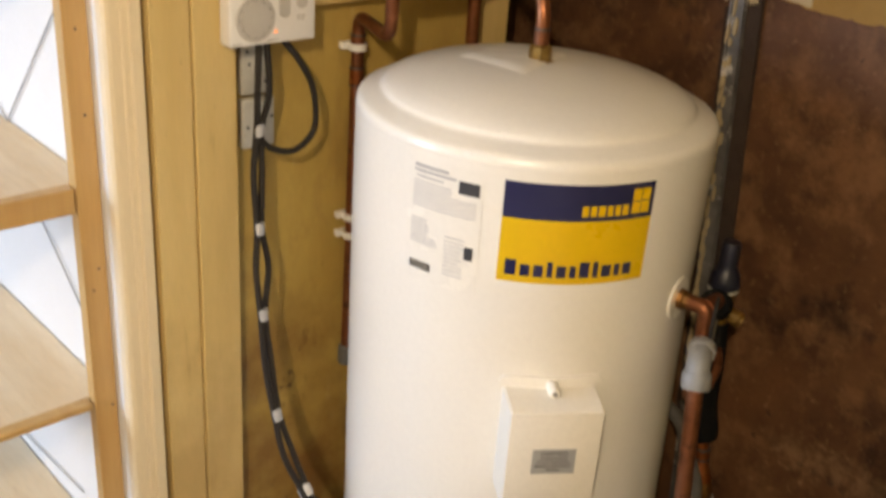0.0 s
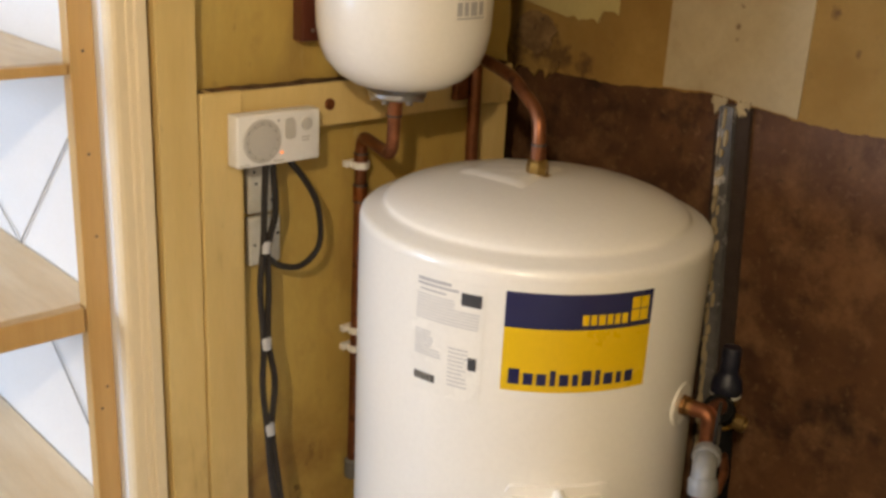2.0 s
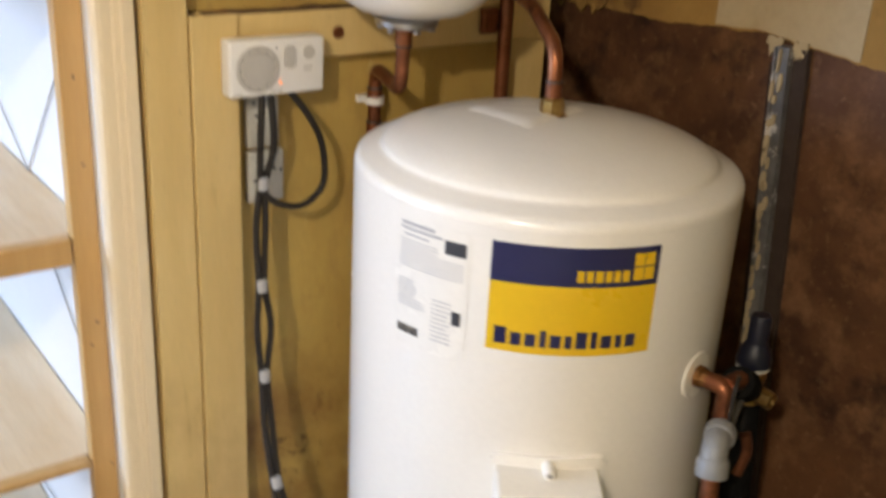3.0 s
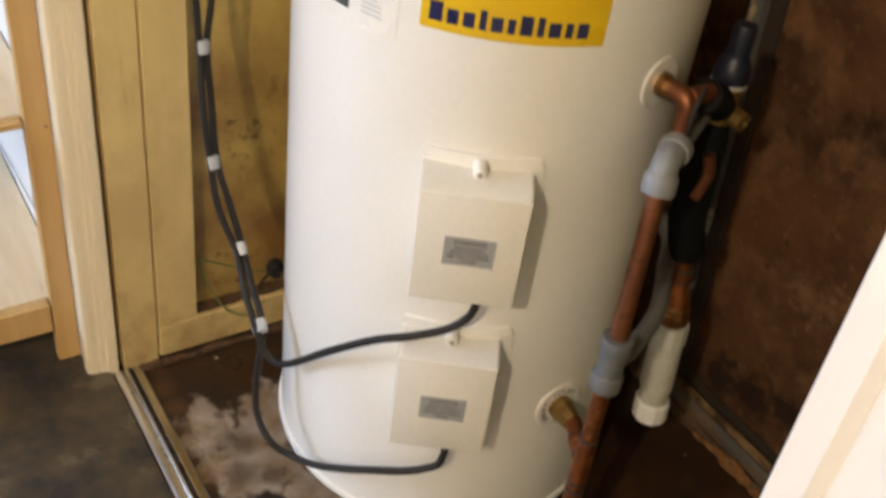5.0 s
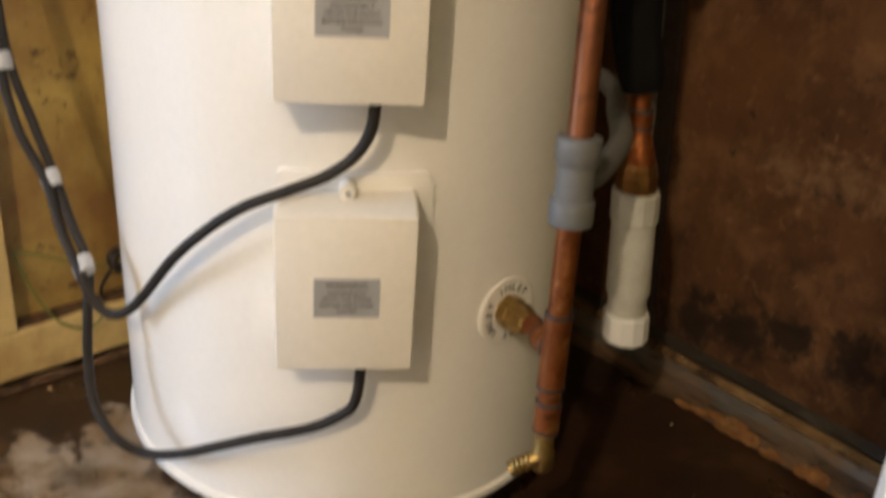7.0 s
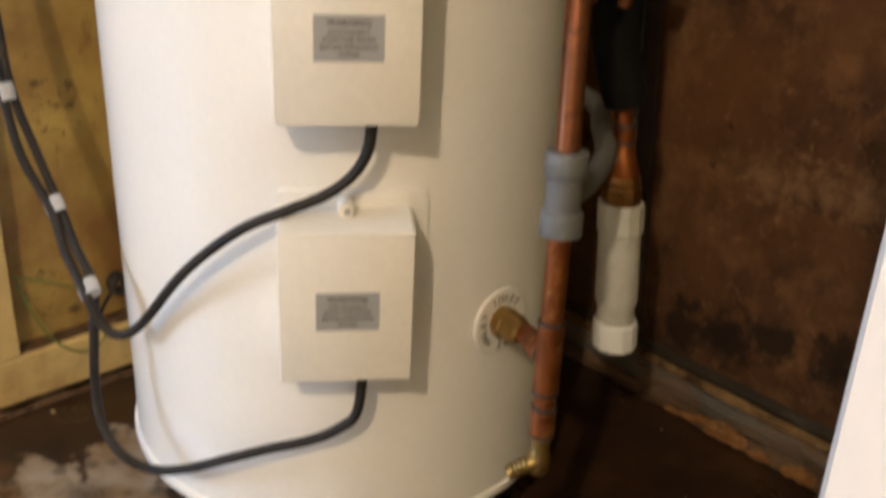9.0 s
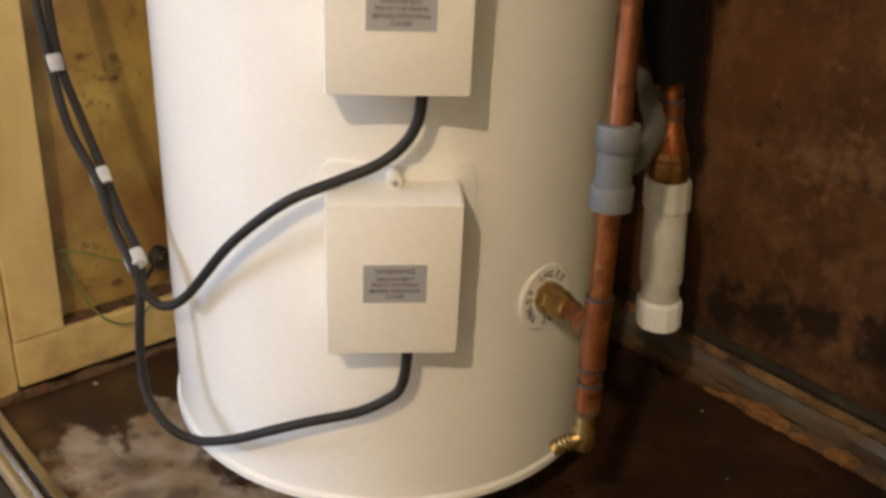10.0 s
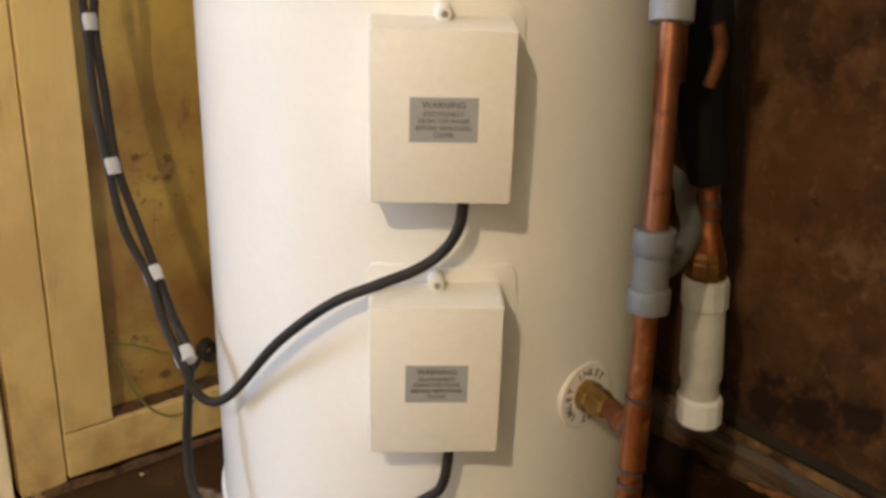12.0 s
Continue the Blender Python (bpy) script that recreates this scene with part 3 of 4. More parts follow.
# ---- hot water cylinder ----
TANK = 0.275
tank = thing("hot_water_cylinder", (0, 0, 0), "tall white enamelled hot water cylinder with stickers, standing on the floor", "water heater")
part("body", lathe([(0.2, 0.090), (0.268, 0.090), (0.275, 0.093), (TANK, 0.102), (TANK, 0.15), (TANK, 0.50), (TANK, 0.85), (TANK, 1.0845)], 128), "enamel", tank, smooth=True)
part("base_rim", lathe([(0.262, 0.081), (0.275, 0.080), (0.2795, 0.083), (0.2795, 0.091), (0.275, 0.094), (0.262, 0.095)], 128), "enamel", tank, smooth=True)
part("lid", lathe([(TANK, 1.0847), (0.2746, 1.0905), (0.2728, 1.0955), (0.2695, 1.0990), (0.2645, 1.1015), (0.2450, 1.1080), (0.2400, 1.1100), (0.2378, 1.1122), (0.2362, 1.1152), (0.2325, 1.1190), (0.2200, 1.1250), (0.20, 1.1328), (0.15, 1.1430), (0.1, 1.149), (0.05, 1.1525), (0, 1.1535)], 128), "enamel", tank, smooth=True)


def rounded_rect(w, h, r, seg=6):
    out = []
    for cx, cy, a in ((w - r, h - r, 0), (r - w, h - r, 90), (r - w, r - h, 180), (w - r, r - h, 270)):
        out += [(cx + r * math.cos(radians(a + 90 * i / seg)), cy + r * math.sin(radians(a + 90 * i / seg))) for i in range(seg + 1)]
    return out


def loft(rings, caps=True):
    """A skin over rings of points."""
    out = bmesh.new()
    rows = [[out.verts.new(v) for v in ring] for ring in rings]
    n = len(rows[0])
    for a, b in zip(rows, rows[1:]):
        for i in range(n):
            out.faces.new((a[i], a[(i + 1) % n], b[(i + 1) % n], b[i]))
    if caps:
        out.faces.new(rows[0]), out.faces.new(rows[-1])
    return out


for a in (-124, -4, 116):
    rings = [[(x, y, z) for x, y in rounded_rect(0.055 * s, 0.083 * s, 0.026)] for s, z in ((1.08, 0.083), (1.02, 0.070), (1.0, 0.05), (0.99, 0.014), (0.95, 0.004), (0.90, 0.001))]
    part("foot", moved(loft(rings), Matrix.Translation(on_tank(a, 0, 0.193)) @ Matrix.Rotation(radians(a), 4, "Z")), "enamel", tank, smooth=True)

# the slightly raised pad on the lid beside the outlet, following the dome
DOME = [(0.0, 1.1535), (0.05, 1.1525), (0.1, 1.149), (0.15, 1.1430), (0.20, 1.1328), (0.235, 1.1180)]


def dome(r):
    for (r0, z0), (r1, z1) in zip(DOME, DOME[1:]):
        if r <= r1:
            return z0 + (z1 - z0) * (r - r0) / (r1 - r0)
    return DOME[-1][1]


def pad_point(u, v, lift):
    a, b = (1 + u) / 2, (1 + v) / 2
    near, far = Vector((-0.062, -0.024)).lerp(Vector((0.102, 0.027)), a), Vector((-0.064, 0.120)).lerp(Vector((0.082, 0.152)), a)
    x, y = near.lerp(far, b)
    return (x, y, dome(math.hypot(x, y)) + lift)


pad = bmesh.new()
grid = [[pad.verts.new(pad_point(-1 + 2 * i / 12, -1 + 2 * j / 12, 0.0034 + 0.0005 * math.sin(i * 1.9 + j) if 0 < i < 12 and 0 < j < 12 else 0.0)) for i in range(13)] for j in range(13)]
for j in range(12):
    for i in range(12):
        pad.faces.new((grid[j][i], grid[j][i + 1], grid[j + 1][i + 1], grid[j + 1][i]))
part("lid_pad", pad, "enamel", tank, smooth=True)

# brand sticker: navy band over yellow, with plain bars for its name
A0, A1, Z0, Z1 = -144.7, -100.6, 0.924, 1.069
ZB = 1.0175
sticker = part("brand_sticker", wrap(A0, A1, Z0, ZB, TANK + 0.0004), "yellow", tank, "yellow sticker with a navy band")
part("navy_band", wrap(A0, A1, ZB, Z1, TANK + 0.0004), "navy", sticker)


def bars(spans, z0, z1, r, mat, parent, name):
    out = bmesh.new()
    for a, b in spans:
        wrap(a, b, z0, z1, r, 0.0004, 3, bm=out)
    return part(name, out, mat, parent)


def glyphs(start, end, widths, gap=0.22):
    """Spans of a row of bars of uneven widths between two angles."""
    step = (end - start) / (sum(widths) + gap * (len(widths) - 1))
    out, at = [], start
    for w in widths:
        out.append((at, at + w * step))
        at += (w + gap) * step
    return out


for span in glyphs(-122.8, -109.0, (1, 0.9, 1.1, 0.9, 0.9, 1), 0.34):
    bars([span], 1.0245, 1.0395, TANK + 0.0012, "yellow", sticker, "name_bar")
for i in (0, 1):
    for j in (0, 1):
        a, z = -107.9 + 3.05 * i, 1.0255 + 0.0185 * j
        part("emblem_square", wrap(a, a + 2.75, z, z + 0.0168, TANK + 0.0012, 0.0004, 3), "yellow", sticker)
big = glyphs(-142.6, -105.2, (1.0, 0.85, 0.85, 0.5, 0.85, 0.55, 0.9, 0.5, 0.9, 0.55, 0.85), 0.34)
for k, (a, b) in enumerate(big):
    tall = k in (0, 3, 6, 7)
    bars([(a, b)], 0.9345, 0.9575 if tall else 0.9520, TANK + 0.0012, "navy", sticker, "name_bar")

# data sticker: rows of grey print, two black blocks
data = part("data_sticker", wrap(-174.3, -150.4, 0.893, 1.070, TANK + 0.0003, 0.0004), "sticker", tank, "white data sticker with rows of grey print")
rows_bm, pale_bm = bmesh.new(), bmesh.new()
for z, a, b, h in ((1.060, -172.2, -160.9, 0.0045), (1.0535, -172.2, -158.4, 0.0035), (1.046, -171.4, -162.4, 0.0025)):
    wrap(a, b, z, z + h, TANK + 0.001, 0.0003, 6, bm=rows_bm)
for i in range(9):
    z = 1.0385 - i * 0.0044
    wrap(-172.4, -161.4 + (2 if i < 3 else 10) + random.uniform(-1, 0), z, z + 0.0022, TANK + 0.001, 0.0003, 6, bm=pale_bm)
for i in range(9):
    z = 0.984 - i * 0.0044
    wrap(-172.6, -165.9 + random.uniform(-1.5, 3 if i > 4 else 0.5), z, z + 0.0022, TANK + 0.001, 0.0003, 5, bm=pale_bm)
for i in range(10):
    z = 0.969 - i * 0.0062
    wrap(-160.9, -155.4 + random.uniform(-1.5, 1.0), z, z + 0.0024, TANK + 0.001, 0.0003, 4, bm=pale_bm)
part("print_heading", rows_bm, "grey_ink", data)
part("print_block", pale_bm, "pale_ink", data)
part("black_block", wrap(-157.6, -151.4, 1.037, 1.0555, TANK + 0.001, 0.0003, 4), "ink", data)
part("black_block", wrap(-154.6, -152.0, 0.943, 0.962, TANK + 0.001, 0.0003, 3), "ink", data)
code = bmesh.new()
at = -172.4
while at < -165.0:
    w = random.choice((0.16, 0.25, 0.4))
    wrap(at, at + w, 0.909, 0.921, TANK + 0.001, 0.0003, 1, bm=code)
    at += w + random.choice((0.12, 0.2))
part("bar_strip", code, "ink", data)

# ---- immersion heater covers ----
FACE = -125.1


def heater_cover(z0, z1, dz):
    """A cover box with a sloped top on a curved back plate; local x along the tank's side, y outwards."""
    turn = Matrix.Rotation(radians(FACE - 90), 4, "Z")
    half, aside = 0.0668, 0.0015

    def ring(y, grow, top, low):
        return [(x + aside, y, z) for x, z in ((grow - half, z0 + low), (half - grow, z0 + low), (half - grow, z1 + top), (grow - half, z1 + top))]

    bm = loft([ring(0.270, -0.0006, 0.003, 0.0), ring(0.318, 0.0, 0.002, 0.0), ring(0.3335, 0.0004, 0.0, 0.0004), ring(0.3362, 0.0013, -0.0012, 0.0012), ring(0.337, 0.0030, -0.003, 0.003)])
    bmesh.ops.bevel(bm, geom=[e for e in bm.edges if abs((e.verts[0].co - e.verts[1].co).normalized().y) > 0.9], offset=0.0025, segments=3, affect="EDGES")
    cover = part("heater_cover", moved(bm, turn), "cover", tank, "cream box cover with a printed warning label", smooth=True)
    n, w, rad = 28, 16.0, 0.012
    rings = []
    for i in range(n + 1):
        a = -w + 2 * w * i / n
        d = max(0.0, rad - (w - abs(a)) * radians(1) * TANK)
        cut = rad - math.sqrt(max(rad * rad - d * d, 0))
        za, zb = z0 - 0.007 + cut, z1 + 0.020 - cut
        rings.append([on_tank(FACE + a, z, r) for z, r in ((za, TANK + 0.0002), (za, TANK + 0.0032), (za + 0.001, TANK + 0.0042), (zb - 0.001, TANK + 0.0042), (zb, TANK + 0.0032), (zb, TANK + 0.0002))])
    plate = loft(rings)
    part("back_plate", plate, "enamel", cover, smooth=True)
    lug = turned([(0, 0), (0.0090, 0), (0.0080, 0.026), (0.0072, 0.029), (0.006, 0.030), (0, 0.030)], on_tank(FACE, z1 + 0.008, 0.274), on_tank(FACE, 0, 1), 20)
    part("lug", lug, "cover", cover, smooth=True)
    part("screw", turned([(0, 0), (0.0034, 0), (0.003, 0.0015), (0, 0.0018)], on_tank(FACE, z1 + 0.008, 0.3042), on_tank(FACE, 0, 1), 10), "steel", cover)
    c = on_tank(FACE, z0 + dz, 0.3372)
    flat = Matrix.Translation(c) @ turn @ Matrix.Rotation(radians(180), 4, "Z") @ Matrix.Rotation(radians(90), 4, "X")
    label = part("warning_label", moved(block(-0.0312, 0.0312, -0.0207, 0.0207, 0, 0.0005, 0.0), flat), "label_grey", cover, "silver label with dark warning words")
    for text, size, y in (("WARNING", 0.0082, 0.0135), ("DISCONNECT", 0.0058, 0.0052), ("FROM THE MAINS", 0.0058, -0.0012), ("BEFORE REMOVING", 0.0058, -0.0078), ("COVER", 0.0058, -0.0144)):
        part("text_line", lettering(text, size, flat @ Matrix.Translation((0, y, 0.0008)), 0.0002), "ink", label)
    return cover


heater_cover(0.3235, 0.489, 0.081)
heater_cover(0.5945, 0.757, 0.081)


# ---- ports on the tank ----
def rosette(angle, z, words):
    out = Vector((math.cos(radians(angle)), math.sin(radians(angle)), 0))
    size = 0.040 if words else 0.034
    ring = part("rosette", turned([(0.016, 0), (size, 0), (size + 0.0005, 0.0035), (size - 0.001, 0.0048), (0.016, 0.005)], out * (TANK - 0.0025) + Vector((0, 0, z)), out, 40), "sticker", tank, "round white collar plate" + (" printed INLET" if words else ""), smooth=True)
    if words:
        flat = Matrix.Translation(out * (TANK + 0.0028) + Vector((0, 0, z))) @ Matrix.Rotation(radians(angle + 90), 4, "Z") @ Matrix.Rotation(radians(90), 4, "X")
        for mid in (76, 190, 304):
            for k, ch in enumerate("INLET"):
                a = mid + 38 - k * 19
                m = flat @ Matrix.Rotation(radians(a - 90), 4, "Z") @ Matrix.Translation((0, 0.0285, 0))
                part("letter", lettering(ch, 0.0128, m, 0.0003), "ink", ring)


rosette(-88.2, 0.328, True)
rosette(-77.5, 0.856, False)


def settled(p):
    """The tank leans a little to the south-east towards its foot and flares slightly."""
    k = min(max((0.85 - p[2]) / 0.70, 0.0), 1.0)
    out = Vector((p[0], p[1], 0)).normalized()
    return Vector(p) + k * (0.011 * Vector((0.74, -0.67, 0)) + 0.006 * out)


for ob in tank.children_recursive:
    if ob.name.split(".")[0] in ("body", "base_rim", "rosette", "letter", "back_plate"):
        for v in ob.data.vertices:
            v.co = settled(v.co)

# ---- expansion vessel ----
VX, VY = -0.081, 0.239
vessel = thing("expansion_vessel", (VX, VY, 1.25), "white enamelled expansion vessel hung on the wall above the cylinder", "water tank")
prof = [(0.0, 1.260), (0.045, 1.2615), (0.08, 1.270), (0.105, 1.285), (0.124, 1.306), (0.134, 1.330), (0.1395, 1.36), (0.1410, 1.40), (0.1410, 1.62)]
prof += [(0.1395, 1.66), (0.134, 1.692), (0.124, 1.717), (0.105, 1.737), (0.08, 1.75), (0.045, 1.757), (0, 1.758)]
part("shell", lathe(prof, 72, (VX, VY, 0)), "enamel", vessel, smooth=True)
part("seam", lathe([(0.1410, 1.512), (0.1440, 1.514), (0.1440, 1.520), (0.1410, 1.522)], 72, (VX, VY, 0)), "enamel", vessel, smooth=True)
flange = part("flange", lathe([(0.0, 1.246), (0.044, 1.246), (0.047, 1.249), (0.047, 1.256), (0.054, 1.262), (0.0, 1.266)], 48, (VX - 0.006, VY + 0.003, 0)), "steel", vessel, "galvanised flange with bolts", smooth=True)
for i in range(6):
    a = radians(60 * i + 20)
    part("bolt", lathe([(0, 0), (0.0062, 0), (0.0062, 0.006), (0, 0.006)], 6, (VX - 0.006 + 0.038 * math.cos(a), VY + 0.003 + 0.038 * math.sin(a), 1.240)), "steel", flange)
part("bracket", block(VX - 0.05, VX + 0.05, VY + 0.1395, NORTH - 0.001, 1.46, 1.56, 0.003), "steel", vessel)
vessel_label = part("label", moved(wrap(-99, -68, 1.384, 1.432, 0.1412, 0.0004, 8), Matrix.Translation((VX, VY, 0))), "sticker", vessel, "white label with grey print")
for a0, a1, z0, z1 in ((-97, -93, 1.392, 1.412), (-91.5, -88, 1.392, 1.412), (-86, -80, 1.392, 1.412), (-78, -73.5, 1.392, 1.412), (-97, -72, 1.387, 1.3895), (-97, -70, 1.416, 1.4185)):
    part("print_bar", moved(wrap(a0, a1, z0, z1, 0.1418, 0.0003, 4), Matrix.Translation((VX, VY, 0))), "grey_ink", vessel_label)

# ---- copper pipework ----


def clip(name, at, axis_out, label):
    """A white plastic pipe clip: a split ring with a foot to the wall."""
    c = thing(name, at, label, "pipe clip", "pipe clips")
    part("ring", lathe([(0.0115, -0.006), (0.0165, -0.006), (0.0165, 0.006), (0.0115, 0.006)], 24, at), "white_plastic", c, smooth=True)
    y1 = NORTH - 0.001
    part("foot", block(at[0] - 0.024, at[0] + 0.012, at[1] + 0.010, y1, at[2] - 0.006, at[2] + 0.006, 0.002), "white_plastic", c)
    return c


def joint(parent, a, b, r, mat="copper", ring=True):
    """A soldered socket over a pipe, with a bead of solder at its ends."""
    a, b = Vector(a), Vector(b)
    d = (b - a).length
    p = part("socket", turned([(r * 0.9, 0), (r, 0.0008), (r, d - 0.0008), (r * 0.9, d)], a, b - a, 20), mat, parent, smooth=True)
    if ring:
        part("solder_bead", turned([(r * 0.8, -0.0022), (r * 1.04, -0.0015), (r * 1.04, 0.0015), (r * 0.8, 0.0022)], a, b - a, 20), "solder", p, smooth=True)
        part("solder_bead", turned([(r * 0.8, -0.0022), (r * 1.04, -0.0015), (r * 1.04, 0.0015), (r * 0.8, 0.0022)], b, b - a, 20), "solder", p, smooth=True)
    return p


P11 = 0.011
# from the vessel, back to the wall and down
feed = thing("vessel_feed_pipe", (-0.052, 0.378, 0.47), "tarnished copper pipe from the vessel, clipped down the yellow wall", "pipe")
line = [(-0.0885, 0.244, 1.250), (-0.0905, 0.246, 1.146), (-0.052, 0.376, 1.151), (-0.053, 0.376, 1.04), (-0.056, 0.376, 0.47)]
part("pipe", tube(bent(line, 0.026), P11, 16), "dull_copper", feed, smooth=True)
joint(feed, (-0.0886, 0.2441, 1.246), (-0.0892, 0.2448, 1.215), 0.0128, "dull_copper")
joint(feed, (-0.0526, 0.376, 1.118), (-0.0528, 0.376, 1.095), 0.0128, "dull_copper")
joint(feed, (-0.0528, 0.376, 1.060), (-0.053, 0.376, 1.030), 0.0128, "copper")
part("end_cap", turned([(0, 0), (0.016, 0), (0.0165, 0.004), (0.0165, 0.035), (0.012, 0.038), (0.011, 0.04)], (-0.056, 0.376, 0.462), (0, 0, 1), 24), "grey_plastic", feed, "grey plastic end fitting", smooth=True)
for z in (1.098, 0.778, 0.741):
    clip("pipe_clip", (-0.0535, 0.376, z), 1, "white plastic clip holding the copper pipe")

# behind the vessel, up the wall
rise = thing("rising_pipe", (0.198, 0.352, 0.62), "dull copper pipe rising behind the vessel", "pipe")
part("pipe", tube([(0.200, 0.352, 0.62), (0.197, 0.352, 1.9)], 0.0125, 16), "dull_copper", rise, smooth=True)
part("pipe_bracket", block(0.150, 0.184, 0.352, 0.367, 1.196, 1.240, 0.004), "dull_copper", rise)

# from the top of the cylinder to the corner
top = thing("top_outlet_pipe", (0.016, 0.018, 1.153), "copper pipe bending away from the top of the cylinder", "pipe")
line = [(0.016, 0.018, 1.16), (0.018, 0.022, 1.246), (0.058, 0.125, 1.287), (0.125, 0.262, 1.290), (0.190, 0.350, 1.272)]
part("pipe", tube(bent(line, 0.032, 7), P11, 16), "dull_copper", top, smooth=True)
joint(top, (0.0165, 0.019, 1.20), (0.016, 0.018, 1.172), 0.0122, "dull_copper")
part("compression_nut", lathe([(0.0, 1.150), (0.024, 1.150), (0.024, 1.153), (0.0175, 1.154), (0.0178, 1.168), (0.0165, 1.171), (0.0165, 1.174), (0.0125, 1.178), (0, 1.178)], 8, (0.016, 0.018, 0)), "brass", top, "dull brass compression nut")

# cold feed beside the cylinder: tee, drain, grey junction, elbow
MX, MY = -0.041, -0.409
cold = thing("cold_feed_pipe", (MX, MY, 0.22), "tarnished copper cold feed pipe with a tee and drain cock", "pipe")


def on_line(z):
    """The feed's axis: one straight run up to the grey junction, another that leans back above it."""
    if z < 0.57:
        k = (z - 0.25) / 0.32
        return Vector((MX + 0.017 * k, MY + 0.017 * k, z))
    k = (z - 0.57) / 0.195
    return Vector((MX + 0.017 + 0.040 * k, MY + 0.017 + 0.041 * k, z))


part("pipe", tube([on_line(0.262), on_line(0.53)], 0.0117, 20), "copper", cold, smooth=True)
part("upper_pipe", tube([on_line(0.53), on_line(0.57), on_line(0.775)], 0.0121, 20), "dull_copper", cold, smooth=True)
joint(cold, on_line(0.316), on_line(0.394), 0.0136)
joint(cold, on_line(0.266), on_line(0.298), 0.0132)
port = settled(on_tank(-88.4, 0.330, TANK))
arm = tube([port + Vector((0, -0.040, 0.000)), on_line(0.355)], 0.0120, 18)
part("branch", arm, "copper", cold, smooth=True)
mid = (port + Vector((0, -0.040, 0)) + on_line(0.355)) / 2
joint(cold, mid, on_line(0.355) * 0.8 + mid * 0.2, 0.0140)
part("inlet_nut", turned([(0.012, 0), (0.0190, 0), (0.0190, 0.018), (0.0175, 0.020), (0.0172, 0.030), (0.0145, 0.040), (0.0125, 0.043)], port + Vector((0, 0.003, 0)), (-0.05, -1, 0.0), 8), "brass", cold, "dull brass union nut")
drain = part("drain_cock", lathe([(0.0, 0.219), (0.0105, 0.219), (0.012, 0.222), (0.012, 0.240), (0.010, 0.244), (0.010, 0.262), (0.0135, 0.266), (0, 0.268)], 20, (MX, MY, 0)), "brass", cold, "brass drain cock", smooth=True)
part("spout", turned([(0, 0), (0.0082, 0), (0.0082, 0.008)] + [(0.0095 if k % 2 else 0.0080, 0.010 + 0.0026 * k) for k in range(9)] + [(0.0085, 0.034), (0.0045, 0.035), (0.0045, 0.030), (0, 0.030)], (MX - 0.004, MY - 0.001, 0.236), (-0.74, 0.52, -0.50), 16), "brass", drain, smooth=True)

waste = thing("grey_waste_fittings", (MX, MY, 0.48), "grey plastic waste junction and elbow fitted on the copper pipe", "pipe fitting")


up = on_line(0.56) - on_line(0.30)
steep = on_line(0.77) - on_line(0.60)
junction = part("junction", turned([(0.0125, 0), (0.0208, 0.001), (0.0212, 0.003), (0.0212, 0.023), (0.0203, 0.0245), (0.0178, 0.026), (0.0178, 0.058), (0.0200, 0.0595), (0.0210, 0.061), (0.0210, 0.082), (0.0203, 0.084), (0.0125, 0.085)], on_line(0.487), up, 32), "grey_plastic", waste, "grey plastic Y junction", smooth=True)
arc = curve_points([on_line(0.524), Vector((0.030, -0.376, 0.521)), Vector((0.114, -0.330, 0.520)), Vector((0.186, -0.263, 0.518)), Vector((0.245, -0.205, 0.520)), Vector((0.285, -0.110, 0.522))], 6)
part("branch_arm", tube(arc, 0.0122, 20), "grey_plastic", junction, smooth=True)
END = Vector((0.176, -0.262, 0.812))
TURN = on_line(0.794)
way = END - TURN
elbow = bent([on_line(0.765), TURN, TURN + way * 0.20], 0.020, 8)
part("elbow", tube(elbow, 0.0175, 28), "pale_grey", waste, "pale grey plastic elbow", smooth=True)
part("elbow_collar", turned([(0.014, 0), (0.0208, 0.001), (0.0214, 0.004), (0.0214, 0.022), (0.0190, 0.027), (0.016, 0.027)], on_line(0.757), steep, 32), "pale_grey", waste, smooth=True)
part("elbow_collar", turned([(0.016, -0.004), (0.0205, -0.003), (0.0212, 0.001), (0.0212, 0.012), (0.0195, 0.015), (0.013, 0.015)], TURN + way * 0.16, way, 32), "pale_grey", waste, smooth=True)
part("spigot", tube([TURN + way * 0.18, END], 0.0135, 20), "grey_plastic", waste, smooth=True)


# ---- pressure valve and filter line ----
LX, LY = 0.193, -0.264
valve = thing("pressure_relief_valve", (LX, LY, 0.77), "brass pressure valve with a dark navy cap and black lagging", "valve")
part("body", lathe([(0.0, 0.768), (0.016, 0.768), (0.018, 0.776), (0.016, 0.782), (0.0195, 0.790), (0.0195, 0.812), (0.0215, 0.816), (0.0215, 0.829), (0.0, 0.830)], 24, (LX, LY, 0)), "brass", valve, smooth=True)
part("ring", lathe([(0.0, 0.829), (0.0245, 0.829), (0.0245, 0.834), (0.0, 0.834)], 28, (LX, LY, 0)), "dirty_plastic", valve, smooth=True)
part("cap", lathe([(0.0, 0.834), (0.0245, 0.834), (0.0255, 0.840), (0.0225, 0.856), (0.0165, 0.866), (0.0150, 0.872), (0.0152, 0.905), (0.013, 0.911), (0.0, 0.912)], 28, (LX, LY, 0)), "navy_plastic", valve, "dark navy plastic cap", smooth=True)
part("gauge_plug", turned([(0, 0), (0.0085, 0), (0.0085, 0.014), (0.006, 0.017), (0, 0.017)], (LX - 0.014, LY - 0.010, 0.803), (-0.9, -0.6, 0.1), 16), "blue_plastic", valve, "small blue plug", smooth=True)
